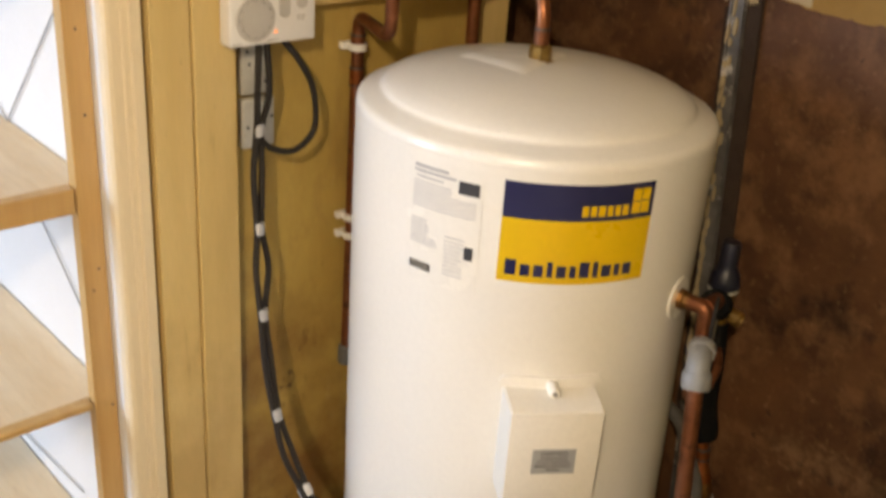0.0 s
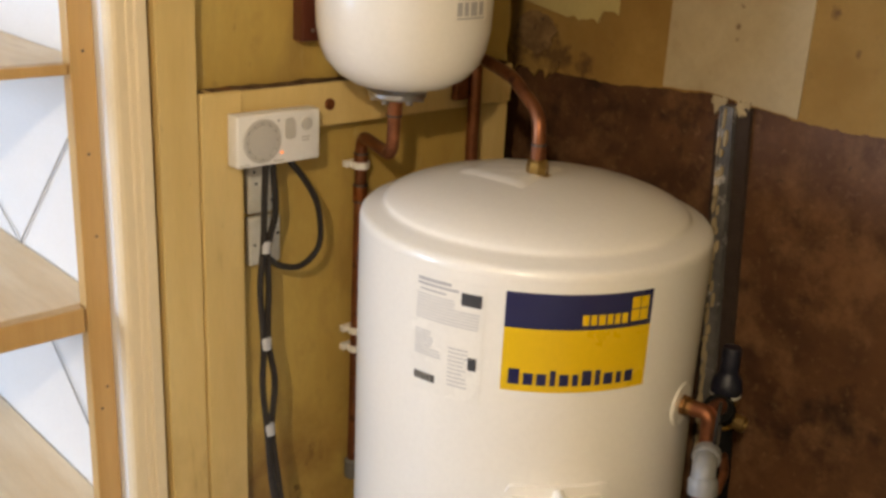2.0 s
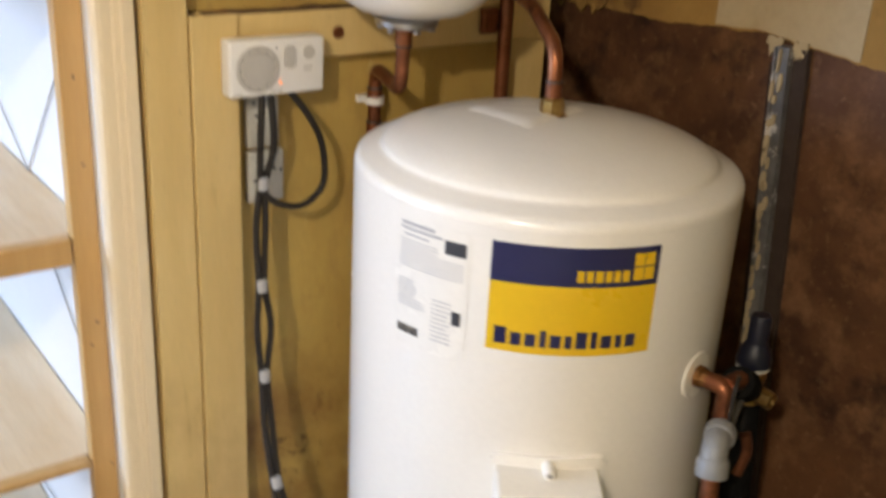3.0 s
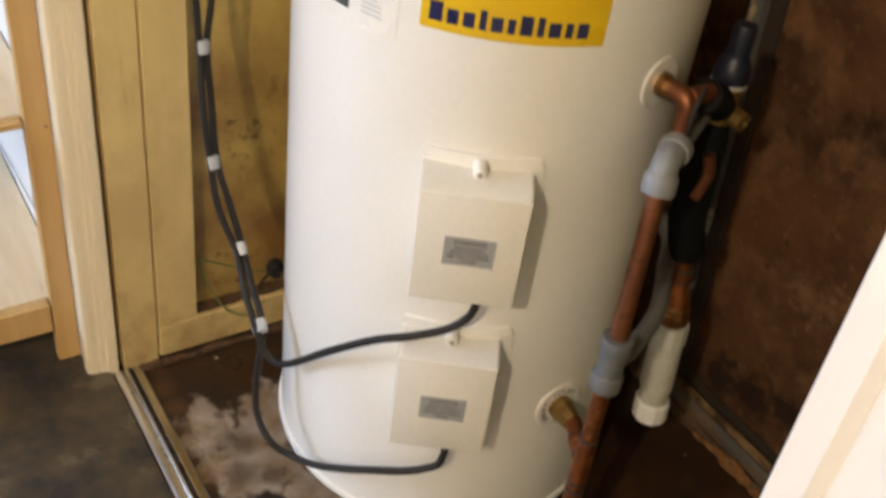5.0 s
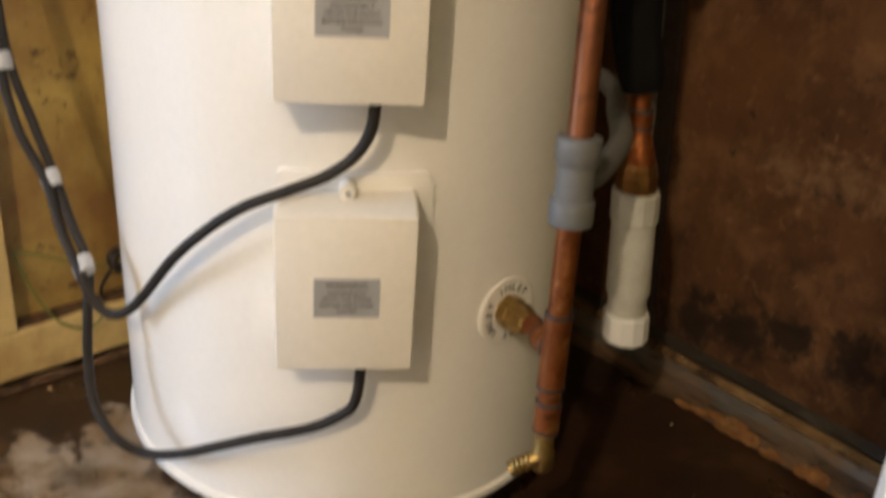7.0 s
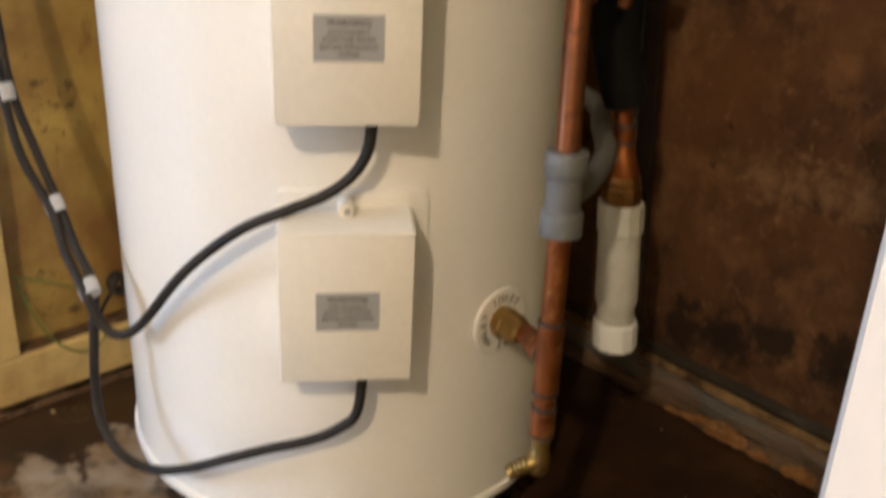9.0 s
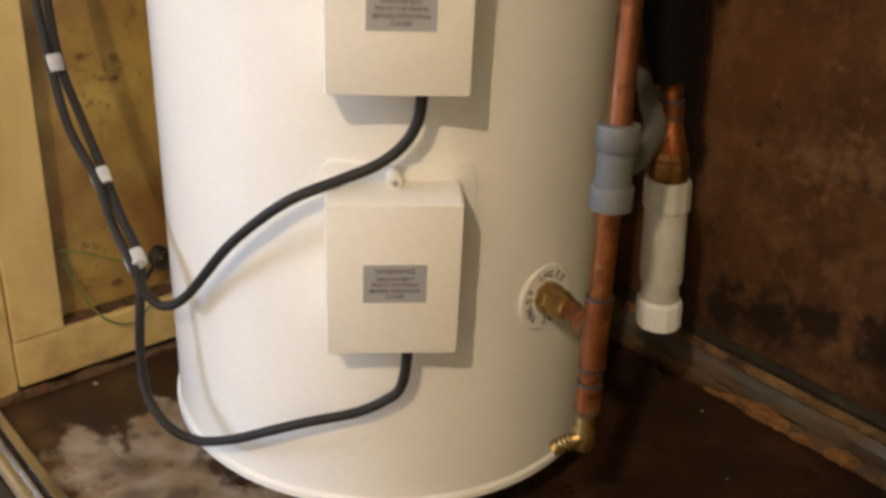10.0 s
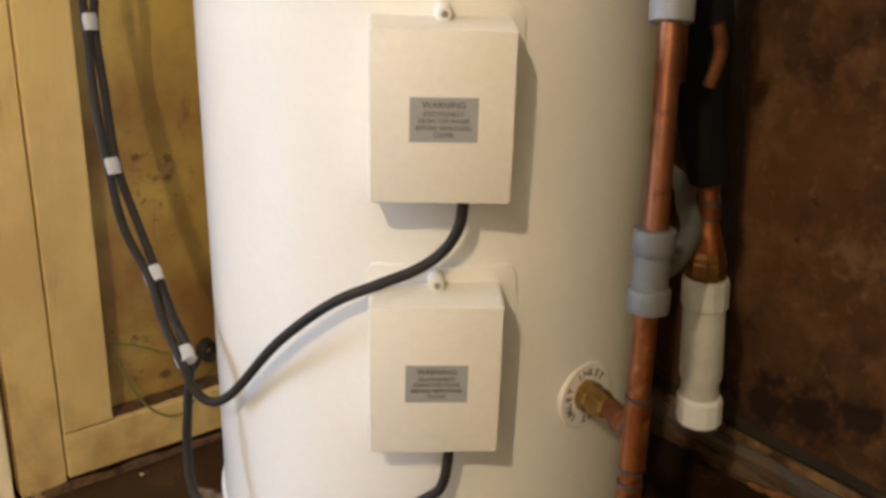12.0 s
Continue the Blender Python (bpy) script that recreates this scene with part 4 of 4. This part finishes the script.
part("drain_outlet", turned([(0.007, 0), (0.0135, 0.001), (0.0135, 0.022), (0.010, 0.023), (0.009, 0.012), (0.007, 0.011)], (LX + 0.004, LY - 0.016, 0.789), (0.12, -0.9, -0.1), 18), "brass", valve, smooth=True)

link = thing("outlet_branch", (0.04, -0.30, 0.70), "brass outlet tee with black lagged pipe behind the grey elbow", "pipe fitting")
port2 = on_tank(-77.5, 0.856, TANK)
part("union_nut", turned([(0.01, 0), (0.0160, 0), (0.0160, 0.013), (0.013, 0.016), (0.0125, 0.024), (0.011, 0.026)], port2 + Vector((0, 0.003, 0)), (0.13, -1, 0), 8), "old_brass", link)
part("tee", tube(bent([port2 + Vector((0.003, -0.018, 0)), port2 + Vector((0.008, -0.046, 0.0)), port2 + Vector((0.006, -0.050, -0.055))], 0.016, 6), 0.0122, 18), "dull_copper", link, smooth=True)
part("tee_arm", tube([port2 + Vector((0.008, -0.044, 0.0)), port2 + Vector((0.058, -0.034, -0.006))], 0.0125, 18), "dull_copper", link, smooth=True)
part("drop_pipe", tube([port2 + Vector((0.006, -0.050, -0.05)), port2 + Vector((0.006, -0.050, -0.10)), port2 + Vector((0.014, -0.046, -0.145)), port2 + Vector((0.035, -0.030, -0.17))], 0.0112, 16), "dull_copper", link, smooth=True)
part("lagging", tube(curve_points([port2 + Vector((0.046, -0.036, -0.008)), Vector((0.145, -0.288, 0.826)), Vector((LX - 0.012, LY - 0.004, 0.800))], 5), 0.0225, 18), "black", link, "black foam lagging", smooth=True)
part("strap", tube(curve_points([port2 + Vector((0.020, -0.055, 0.018)), port2 + Vector((0.004, -0.063, 0.006)), port2 + Vector((-0.002, -0.066, -0.022)), port2 + Vector((0.004, -0.064, -0.05))], 6), 0.003, 8), "rubber", link, smooth=True)

strainer = thing("inline_filter", (LX, LY, 0.24), "grubby white plastic filter on a copper pipe with brass nut", "water filter")
FX, FY = 0.210, -0.303
part("lagging", tube(curve_points([(LX, LY, 0.772), (LX - 0.004, LY, 0.70), (LX, LY - 0.002, 0.62), (FX - 0.002, -0.276, 0.548)], 5), [0.019, 0.021, 0.024, 0.026, 0.027, 0.0285, 0.029, 0.029, 0.0285, 0.028, 0.0275, 0.027, 0.027, 0.027, 0.026, 0.024], 18), "black", strainer, "black foam lagging", smooth=True)
part("elbow_bit", tube(bent([(LX - 0.02, LY - 0.022, 0.735), (LX - 0.012, LY - 0.026, 0.705), (LX - 0.02, LY - 0.02, 0.665)], 0.012, 5), 0.0085, 12), "dull_copper", strainer, smooth=True)
part("pipe", tube([(FX - 0.002, FY + 0.005, 0.575), (FX, FY, 0.50), (FX, FY, 0.487), (FX, FY, 0.463)], [0.0112, 0.0112, 0.0145, 0.0205], 18), "copper", strainer, smooth=True)
joint(strainer, (FX, FY, 0.522), (FX, FY, 0.503), 0.0128)
part("nut", lathe([(0.0109, 0.428), (0.0237, 0.428), (0.0248, 0.432), (0.0248, 0.447), (0.0232, 0.450), (0.0232, 0.456), (0.0191, 0.464), (0.0109, 0.466)], 10, (FX, FY, 0)), "old_brass", strainer)
part("top_collar", lathe([(0.0182, 0.388), (0.0268, 0.389), (0.0287, 0.392), (0.0287, 0.424), (0.0273, 0.428), (0.0182, 0.4285)], 12, (FX, FY, 0)), "dirty_plastic", strainer)
part("barrel", lathe([(0.0182, 0.27), (0.0238, 0.272), (0.0241, 0.276), (0.0232, 0.290), (0.0259, 0.297), (0.0266, 0.302), (0.0259, 0.389), (0.0182, 0.39)], 32, (FX, FY, 0)), "dirty_plastic", strainer, smooth=True)
part("end_collar", lathe([(0.0, 0.246), (0.0218, 0.243), (0.0237, 0.237), (0.0278, 0.236), (0.0287, 0.239), (0.0287, 0.268), (0.0264, 0.272), (0.0182, 0.273)], 12, (FX, FY, 0)), "white_plastic", strainer)

for ob in strainer.children:
    if ob.name.split(".")[0] not in ("lagging", "elbow_bit"):
        for o in (ob, *ob.children):
            for v in o.data.vertices:
                v.co.y += 0.085 * (v.co.z - 0.24)

# ---- heater cables ----


def cable(name, points, r, label, extra=()):
    c = thing(name, points[-1], label, "cable", "heater cables")
    part("flex", tube(curve_points(points, 7), r, 12), "rubber", c, smooth=True)
    return c


TAPES = [(-0.283, 0.331, 1.000), (-0.300, 0.306, 0.841), (-0.308, 0.285, 0.692), (-0.316, 0.232, 0.522), (-0.302, 0.165, 0.394), (-0.321, 0.042, 0.338)]
side = Vector((0.0065, 0.003, 0))
upper = [(-0.279, 0.336, 1.14), (-0.287, 0.328, 1.07), Vector(TAPES[0]) - side, (-0.300, 0.322, 0.93), Vector(TAPES[1]) - side, (-0.313, 0.297, 0.77), Vector(TAPES[2]) - side, (-0.320, 0.262, 0.61), Vector(TAPES[3]) - side,
         (-0.320, 0.202, 0.45), Vector(TAPES[4]) - side, (-0.320, 0.100, 0.361), Vector(TAPES[5]) - side, (-0.322, 0.018, 0.305), (-0.310, -0.002, 0.294), (-0.296, -0.032, 0.317), (-0.287, -0.107, 0.400), (-0.272, -0.150, 0.445),
         (-0.251, -0.184, 0.477), (-0.223, -0.216, 0.499), (-0.193, -0.239, 0.516), (-0.174, -0.256, 0.537), (-0.166, -0.269, 0.565), (-0.164, -0.273, 0.600)]
lower = [(-0.264, 0.338, 1.14), (-0.264, 0.330, 1.06), Vector(TAPES[0]) + side, (-0.283, 0.324, 0.93), Vector(TAPES[1]) + side, (-0.288, 0.299, 0.77), Vector(TAPES[2]) + side, (-0.305, 0.266, 0.61), Vector(TAPES[3]) + side,
         (-0.300, 0.206, 0.45), Vector(TAPES[4]) + side, (-0.307, 0.104, 0.367), Vector(TAPES[5]) + side, (-0.326, 0.030, 0.285), (-0.333, 0.025, 0.231), (-0.337, 0.010, 0.181), (-0.332, -0.027, 0.154), (-0.310, -0.056, 0.139),
         (-0.294, -0.112, 0.166), (-0.271, -0.160, 0.196), (-0.243, -0.195, 0.216), (-0.208, -0.228, 0.231), (-0.185, -0.250, 0.249), (-0.172, -0.264, 0.272), (-0.169, -0.270, 0.330)]
cable("heater_cable", upper, 0.0056, "black rubber cable taped to another, running to the upper cover")
cable("heater_cable", lower, 0.0056, "black rubber cable looping down to the lower cover")
cable("heater_cable", [(-0.234, 0.340, 1.142), (-0.205, 0.328, 1.10), (-0.183, 0.325, 1.055), (-0.177, 0.325, 0.996), (-0.192, 0.326, 0.968), (-0.222, 0.327, 0.954), (-0.262, 0.327, 0.966), (-0.288, 0.330, 0.990)], 0.0054, "black rubber cable in a loop under the timer")
for i, (x, y, z) in enumerate(TAPES):
    way = (Vector(TAPES[min(i + 1, 5)]) - Vector(TAPES[max(i - 1, 0)])).normalized()
    c = Vector((x, y, z))
    band = tube([c - way * 0.0105, c - way * 0.010, c - way * 0.003, c + way * 0.004, c + way * 0.010, c + way * 0.0105], [0.009, 0.0128, 0.0136, 0.0130, 0.0128, 0.009], 16, flat=0.66)
    tagged(part("tape_band", band, "tape", smooth=True), "pale grey tape wrapped round two black cables", "tape", "tape bands")

plug = thing("black_cable_end", (-0.151, 0.355, 0.145), "small coil of black cable against the yellow wall", "cable")
ring_pts = [(-0.151 + 0.011 * math.cos(0.9 * i), 0.362 - 0.0016 * i, 0.166 + 0.012 * math.sin(0.9 * i)) for i in range(14)]
part("coil", tube(curve_points(ring_pts, 4), 0.0058, 8), "rubber", plug, smooth=True)
part("tail", tube(curve_points([(-0.16, 0.36, 0.15), (-0.175, 0.37, 0.115), (-0.16, 0.385, 0.08)], 5), 0.003, 8), "rubber", plug, smooth=True)


def wire(name, pts, r, mat, label):
    w = thing(name, pts[0], label, "wire")
    part("core", tube(curve_points(pts, 6), r, 8), mat, w, smooth=True)


wire("earth_wire", [(-0.292, 0.386, 0.205), (-0.255, 0.372, 0.195), (-0.21, 0.366, 0.172), (-0.165, 0.362, 0.155)], 0.0017, "green", "thin green and yellow earth wire along the wall")
wire("earth_wire", [(-0.288, 0.388, 0.20), (-0.280, 0.378, 0.165), (-0.262, 0.362, 0.115), (-0.235, 0.350, 0.082), (-0.20, 0.348, 0.072), (-0.172, 0.352, 0.092)], 0.0017, "green", "thin green and yellow earth wire hanging in a loop")

# ---- timer and sockets on the wall ----
timer = thing("immersion_timer", (-0.256, 0.345, 1.137), "white plastic immersion timer with a grey dial", "timer")
box = block(-0.334, -0.177, 0.329, 0.3605, 1.1375, 1.2215, 0.004, segs=3)
tilt = Matrix.Translation((-0.256, 0, 1.18)) @ Matrix.Rotation(radians(0.4), 4, "Y") @ Matrix.Translation((0.256, 0, -1.18))
part("case", moved(box, tilt), "white_plastic", timer, smooth=True)
dial = part("dial", turned([(0.034, 0), (0.0355, 0.0015), (0.0345, 0.003), (0.0305, 0.0035), (0.0295, 0.0022), (0.027, 0.002), (0.026, 0.0045), (0.0, 0.005)], (-0.2895, 0.3292, 1.179), (0, -1, 0), 40), "dial", timer, "round grey timer dial", smooth=True)
for i in range(12):
    a = radians(30 * i)
    part("mark", moved(block(-0.0007, 0.0007, -0.0006, 0.0006, 0.0275, 0.0292), Matrix.Translation((-0.2895, 0.3265, 1.179)) @ Matrix.Rotation(a, 4, "Y")), "ink", dial)
part("button", loft([[(x, 0.3292, z + 1.1935) for x, z in rounded_rect(0.0105, 0.0175, 0.008)], [(x * 0.92, 0.3268, z * 0.94 + 1.1935) for x, z in rounded_rect(0.0105, 0.0175, 0.008)]]), "dial", timer).data.transform(Matrix.Translation((-0.2365, 0, 0)))
part("knob", turned([(0.0, 0), (0.0105, 0), (0.010, 0.003), (0, 0.0035)], (-0.2045, 0.3292, 1.1985), (0, -1, 0), 24), "dial", timer, smooth=True)
for x0, x1, z in ((-0.213, -0.197, 1.1755), (-0.213, -0.199, 1.1705), (-0.268, -0.248, 1.1425), (-0.331, -0.313, 1.1415)):
    part("print_bar", block(x0, x1, 0.3287, 0.3295, z, z + 0.0026), "dial", timer)
part("indicator", turned([(0.0, 0), (0.0022, 0), (0.0018, 0.0015), (0, 0.002)], (-0.2525, 0.3290, 1.1565), (0, -1, 0), 12), "led", timer, "glowing orange light")
part("screw", turned([(0.0, 0), (0.0016, 0), (0.0014, 0.001), (0, 0.001)], (-0.2585, 0.3290, 1.209), (0, -1, 0), 10), "ink", timer)

for z0, z1, x1, holes in ((1.040, 1.122, -0.226, ((-0.266, 1.092), (-0.270, 1.113), (-0.236, 1.06))), (0.948, 1.034, -0.218, ((-0.270, 0.985), (-0.255, 0.988), (-0.236, 1.003), (-0.224, 0.999), (-0.252, 0.968)))):
    plate = thing("socket_plate", (-0.245, 0.395, z0), "old white plastic socket plate behind the cables", "socket", "socket plates")
    part("face", block(-0.281, x1, 0.384, NORTH - 0.001, z0, z1, 0.004), "dirty_plastic", plate)
    for hx, hz in holes:
        part("hole", turned([(0, 0), (0.0032, 0), (0.0028, 0.0006), (0, 0.0006)], (hx, 0.3842, hz), (0, -1, 0), 10), "ink", plate)

red = thing("junction_box", (-0.163, 0.39, 1.32), "red-brown plastic junction box on the yellow wall", "junction box")
part("case", block(-0.184, -0.141, 0.372, NORTH - 0.001, 1.322, 1.43, 0.003), "red_box", red)
part("screw", turned([(0, 0), (0.0035, 0), (0.003, 0.0015), (0, 0.002)], (-0.163, 0.3715, 1.34), (0, -1, 0), 10), "steel", red)
tagged(part("copper_cap", turned([(0, 0), (0.0098, 0), (0.0098, 0.002), (0.0085, 0.004), (0, 0.0045)], (-0.130, 0.3675, 1.216), (0, -1, 0), 24), "dull_copper", smooth=True), "small round copper cap on the cream rail", "pipe cap")

# ---- sliding door track ----
track = thing("sliding_door_track", (-0.440, -0.26, 0), "worn aluminium sliding door track screwed to the floor", "door track")
prof = [(-0.466, 0.001), (-0.466, 0.004), (-0.462, 0.006), (-0.456, 0.0075), (-0.448, 0.008), (-0.4455, 0.012), (-0.4425, 0.0125), (-0.441, 0.007), (-0.4405, 0.0035), (-0.4355, 0.0035), (-0.435, 0.007), (-0.4335, 0.0125), (-0.4300, 0.0125), (-0.4280, 0.0085), (-0.4190, 0.0070), (-0.4155, 0.004), (-0.4150, 0.001)]
part("rail", sheet([Vector((x, -0.90, z)) for x, z in prof], (0, 1.264, 0)), "alu", track)
# added dark strip: the groove's shade is put into its colour
part("groove_dirt", block(-0.4402, -0.4358, -0.899, 0.363, 0.0036, 0.0060, 0.0005), "dark_void", track, "dark strip that stands for the shade in the groove")
for y in (-0.7, -0.35, 0.0, 0.3):
    part("screw", turned([(0, 0), (0.004, 0), (0.0035, 0.0012), (0, 0.0012)], (-0.4525, y, 0.0077), (0, 0, 1), 10), "steel", track)

# ---- skirting along the east wall ----
plinth = thing("skirting_rail", (0.47, -0.4, 0), "rusty galvanised metal skirting track caked with crumbling dirt", "skirting board", kind="structure")


def rough_bar(x0, x1, y0, y1, z0, z1, wobble, n=46):
    rings = []
    for i in range(n + 1):
        y = y0 + (y1 - y0) * i / n
        d = [wobble * noise.noise(Vector((y * 14 + k * 7.1, k * 3.3, z1 * 9))) for k in range(6)]
        rings.append([(x0 + d[0], y, z0), (x0 + d[1], y, (z0 + z1) / 2 + d[4]), (x0 + 0.006 + d[2], y, z1 + d[3]), (x1 - 0.004, y, z1 + d[5] * 0.6), (x1, y, z1 - 0.003), (x1, y, z0)])
    return loft(rings)


part("back_flange", rough_bar(0.488, 0.4985, SOUTH + 0.002, 0.60, 0.052, 0.080, 0.0015), "dark_steel", plinth, "dark sooty metal flange")
part("ridge", rough_bar(0.474, 0.487, SOUTH + 0.002, 0.60, 0.050, 0.064, 0.0045, 220), "ridge_rust", plinth, "tan rusty ridge")
part("front_face", rough_bar(0.4665, 0.4735, SOUTH + 0.002, 0.60, 0.020, 0.053, 0.0022, 120), "galvanised", plinth, "grey galvanised face")
part("crust", rough_bar(0.456, 0.466, SOUTH + 0.002, 0.60, 0.0, 0.021, 0.008, 240), "rot", plinth, "crumbling rust-brown crust")
for i, (y, s, long) in enumerate(((-0.335, 0.017, 2.2), (-0.365, 0.013, 1.6), (-0.405, 0.009, 2.0), (-0.455, 0.010, 1.4), (-0.475, 0.014, 1.3), (-0.515, 0.008, 2.2), (-0.545, 0.014, 1.2), (-0.60, 0.008, 2.0), (-0.28, 0.007, 2.5), (-0.25, 0.006, 2.5))):
    lump = bmesh.new()
    bmesh.ops.create_icosphere(lump, subdivisions=3, radius=s)
    for v in lump.verts:
        v.co *= 1 + 0.55 * noise.noise(v.co * 90 + Vector((i * 3.7, 0, 0))) + 0.25 * noise.noise(v.co * 260 + Vector((0, i * 2.3, 0)))
        v.co.y *= long
        v.co.x *= 0.6
        v.co.z *= 0.85
    tagged(part("rubble", moved(lump, Matrix.Translation((0.457, y, s * 0.80))), "rust"), "crumbled rusty lump caked on the metal skirting", "rubble", "rubble by the skirting")

# ---- metal stud and torn plaster on the east wall ----
stud = thing("metal_stud", (0.49, -0.08, 0), "grey galvanised metal stud with paint splashes against the brown wall", "wall stud")


def lean(y, z):
    return y - (1.2 - z) * 0.075


def slanted(x0, x1, ya, yb, z0, z1, n=40, wobble=0.0008):
    rings = []
    for i in range(n + 1):
        z = z0 + (z1 - z0) * i / n
        d = wobble * noise.noise(Vector((ya * 50, 0, z * 25)))
        rings.append([(x1, lean(ya, z), z), (x0 + d, lean(ya, z) + d, z), (x0 + d, lean(yb, z) + d, z), (x1, lean(yb, z), z)])
    return loft(rings)


part("face", slanted(0.476, 0.4985, -0.034, -0.010, 0.08, 1.222), "grey_batten", stud)
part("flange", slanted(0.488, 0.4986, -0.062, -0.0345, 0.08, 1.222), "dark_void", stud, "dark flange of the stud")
part("edge_lip", slanted(0.472, 0.478, -0.012, -0.0078, 0.08, 1.2205), "grey_batten", stud)
for i in range(34):
    z = 0.50 + 0.021 * i + random.uniform(-0.008, 0.008)
    tall, wide = random.uniform(0.008, 0.030), random.uniform(0.003, 0.0085)
    y = lean(-0.0105 - random.random() ** 2 * 0.016, z)
    outline = [Vector((0.4710, y + wide * (0.6 + 0.5 * noise.noise(Vector((i, a, 0)))) * math.cos(radians(a)), z + tall * (0.7 + 0.5 * noise.noise(Vector((a * 0.3, i, 2)))) * math.sin(radians(a)))) for a in range(0, 360, 30)]
    part("paint_splash", sheet(outline, (0.0052 if y > lean(-0.013, z) else 0.0046, 0, 0)), "pale_paper", stud)
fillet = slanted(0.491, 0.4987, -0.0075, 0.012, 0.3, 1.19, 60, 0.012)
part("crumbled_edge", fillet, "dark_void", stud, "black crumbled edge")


def tatter(y, z, w, h, x=0.4885):
    n = 9
    pts = [Vector((x - 0.004 * random.random(), y + w * (i / n - 0.5), z - h * (0.35 + 0.65 * random.random()) * math.sin(math.pi * (i + 0.6) / (n + 1.2)))) for i in range(n + 1)]
    pts += [Vector((x, y + w * (0.5 - i / n), z + 0.006 + 0.006 * random.random())) for i in range(n + 1)]
    return sheet(pts, (0.0035, 0, 0))


for y, z, w, h in ((0.005, 1.226, 0.03, 0.035), (-0.045, 1.224, 0.026, 0.025), (0.47, 1.235, 0.10, 0.045), (0.43, 1.232, 0.06, 0.035), (0.525, 1.25, 0.05, 0.05)):
    tagged(part("torn_paper", tatter(y, z, w, h), "pale_paper" if y < 0.1 else "old_paper"), "torn flap of old wallpaper hanging over the brown wall", "torn paper", "torn paper flaps")
blob_out = [Vector((0.4925, 0.478 + (0.055 + 0.018 * noise.noise(Vector((math.cos(radians(a)) * 2, math.sin(radians(a)) * 2, 1)))) * math.cos(radians(a)), 1.292 + (0.042 + 0.016 * noise.noise(Vector((math.cos(radians(a)) * 3, math.sin(radians(a)) * 3, 4)))) * math.sin(radians(a)))) for a in range(0, 360, 12)]
tagged(part("plaster_patch", sheet(blob_out, (0.004, 0, 0)), "debris"), "broken patch of dark crumbling plaster in the wallpaper", "broken plaster", kind="structure")
yellow_edge = [Vector((0.4915, 0.40 - 0.010 * i, 1.334 + 0.012 * noise.noise(Vector((i * 0.6, 2, 0))) + (0.02 if i > 9 else 0))) for i in range(15)] + [Vector((0.4915, 0.26, 2.385)), Vector((0.4915, 0.60, 2.385)), Vector((0.4915, 0.60, 1.36)), Vector((0.4915, 0.50, 1.352))]
tagged(part("wallpaper_cream", sheet(yellow_edge, (0.003, 0, 0)), "yellow_paper"), "cream painted patch above torn wallpaper", "wallpaper", kind="structure")

# ---- shelving in the room ----
shelving = thing("wooden_shelving", (-0.53, 0.44, 0), "pine shelf unit with pale plywood shelves against a white wall", "shelving")
part("upright", block(-0.545, -0.5055, 0.440, 0.466, 0.0, 2.2, 0.002), "pine", shelving)
part("upright", block(-0.545, -0.5055, 1.50, 1.526, 0.0, 2.2, 0.002), "pine", shelving)
part("upright", block(-0.985, -0.947, 0.440, 0.466, 0.0, 2.2, 0.002), "pine", shelving)
part("upright", block(-0.985, -0.947, 1.50, 1.526, 0.0, 2.2, 0.002), "pine", shelving)
for z, lip in ((1.302, 0.016), (0.918, 0.042), (0.522, 0.012), (0.140, 0.062), (1.69, 0.016)):
    part("shelf", block(-0.946, -0.508, 0.467, 1.52, z - 0.014, z - 0.0005, 0.001), "ply", shelving)
    part("front_lip", block(-0.946, -0.548, 0.441, 0.4655, z - lip, z, 0.002), "pine", shelving)

for x, z in ((-0.525, 1.165), (-0.521, 1.033), (-0.519, 0.773), (-0.530, 0.736), (-0.514, 0.508), (-0.524, 1.32)):
    part("nail", turned([(0, 0), (0.0026, 0), (0.0022, 0.0006), (0, 0.0007)], (x, 0.4402, z), (0, -1, 0), 10), "solder", shelving, "dark sunken nail head")


def brace(a, b):
    part("brace_wire", tube([a, b], 0.0016, 8), "grey_wire", shelving, "thin grey wire brace")


WX = -0.5095
brace((WX, 0.799, 0.918), (WX, 0.50, 1.215))
brace((WX, 0.799, 0.918), (WX, 1.00, 1.03))
brace((WX, 0.70, 0.775), (WX, 0.475, 0.59))
brace((WX, 1.05, 0.16), (WX, 0.62, 0.20))

# ---- small litter on the floor ----
for x, y, s in ((0.405, -0.269, 0.0024), (0.30, -0.39, 0.0016), (-0.28, 0.33, 0.004), (-0.22, -0.12, 0.0022)):
    chip = bmesh.new()
    bmesh.ops.create_icosphere(chip, subdivisions=1, radius=s)
    for v in chip.verts:
        v.co *= 1 + 0.4 * noise.noise(v.co * 400 + Vector((x, y, 0)))
        v.co.z *= 0.6
    tagged(part("plaster_chip", moved(chip, Matrix.Translation((x, y, s * 0.45))), "pale_paper"), "tiny pale plaster chip on the brown floor", "plaster chip", "plaster chips")
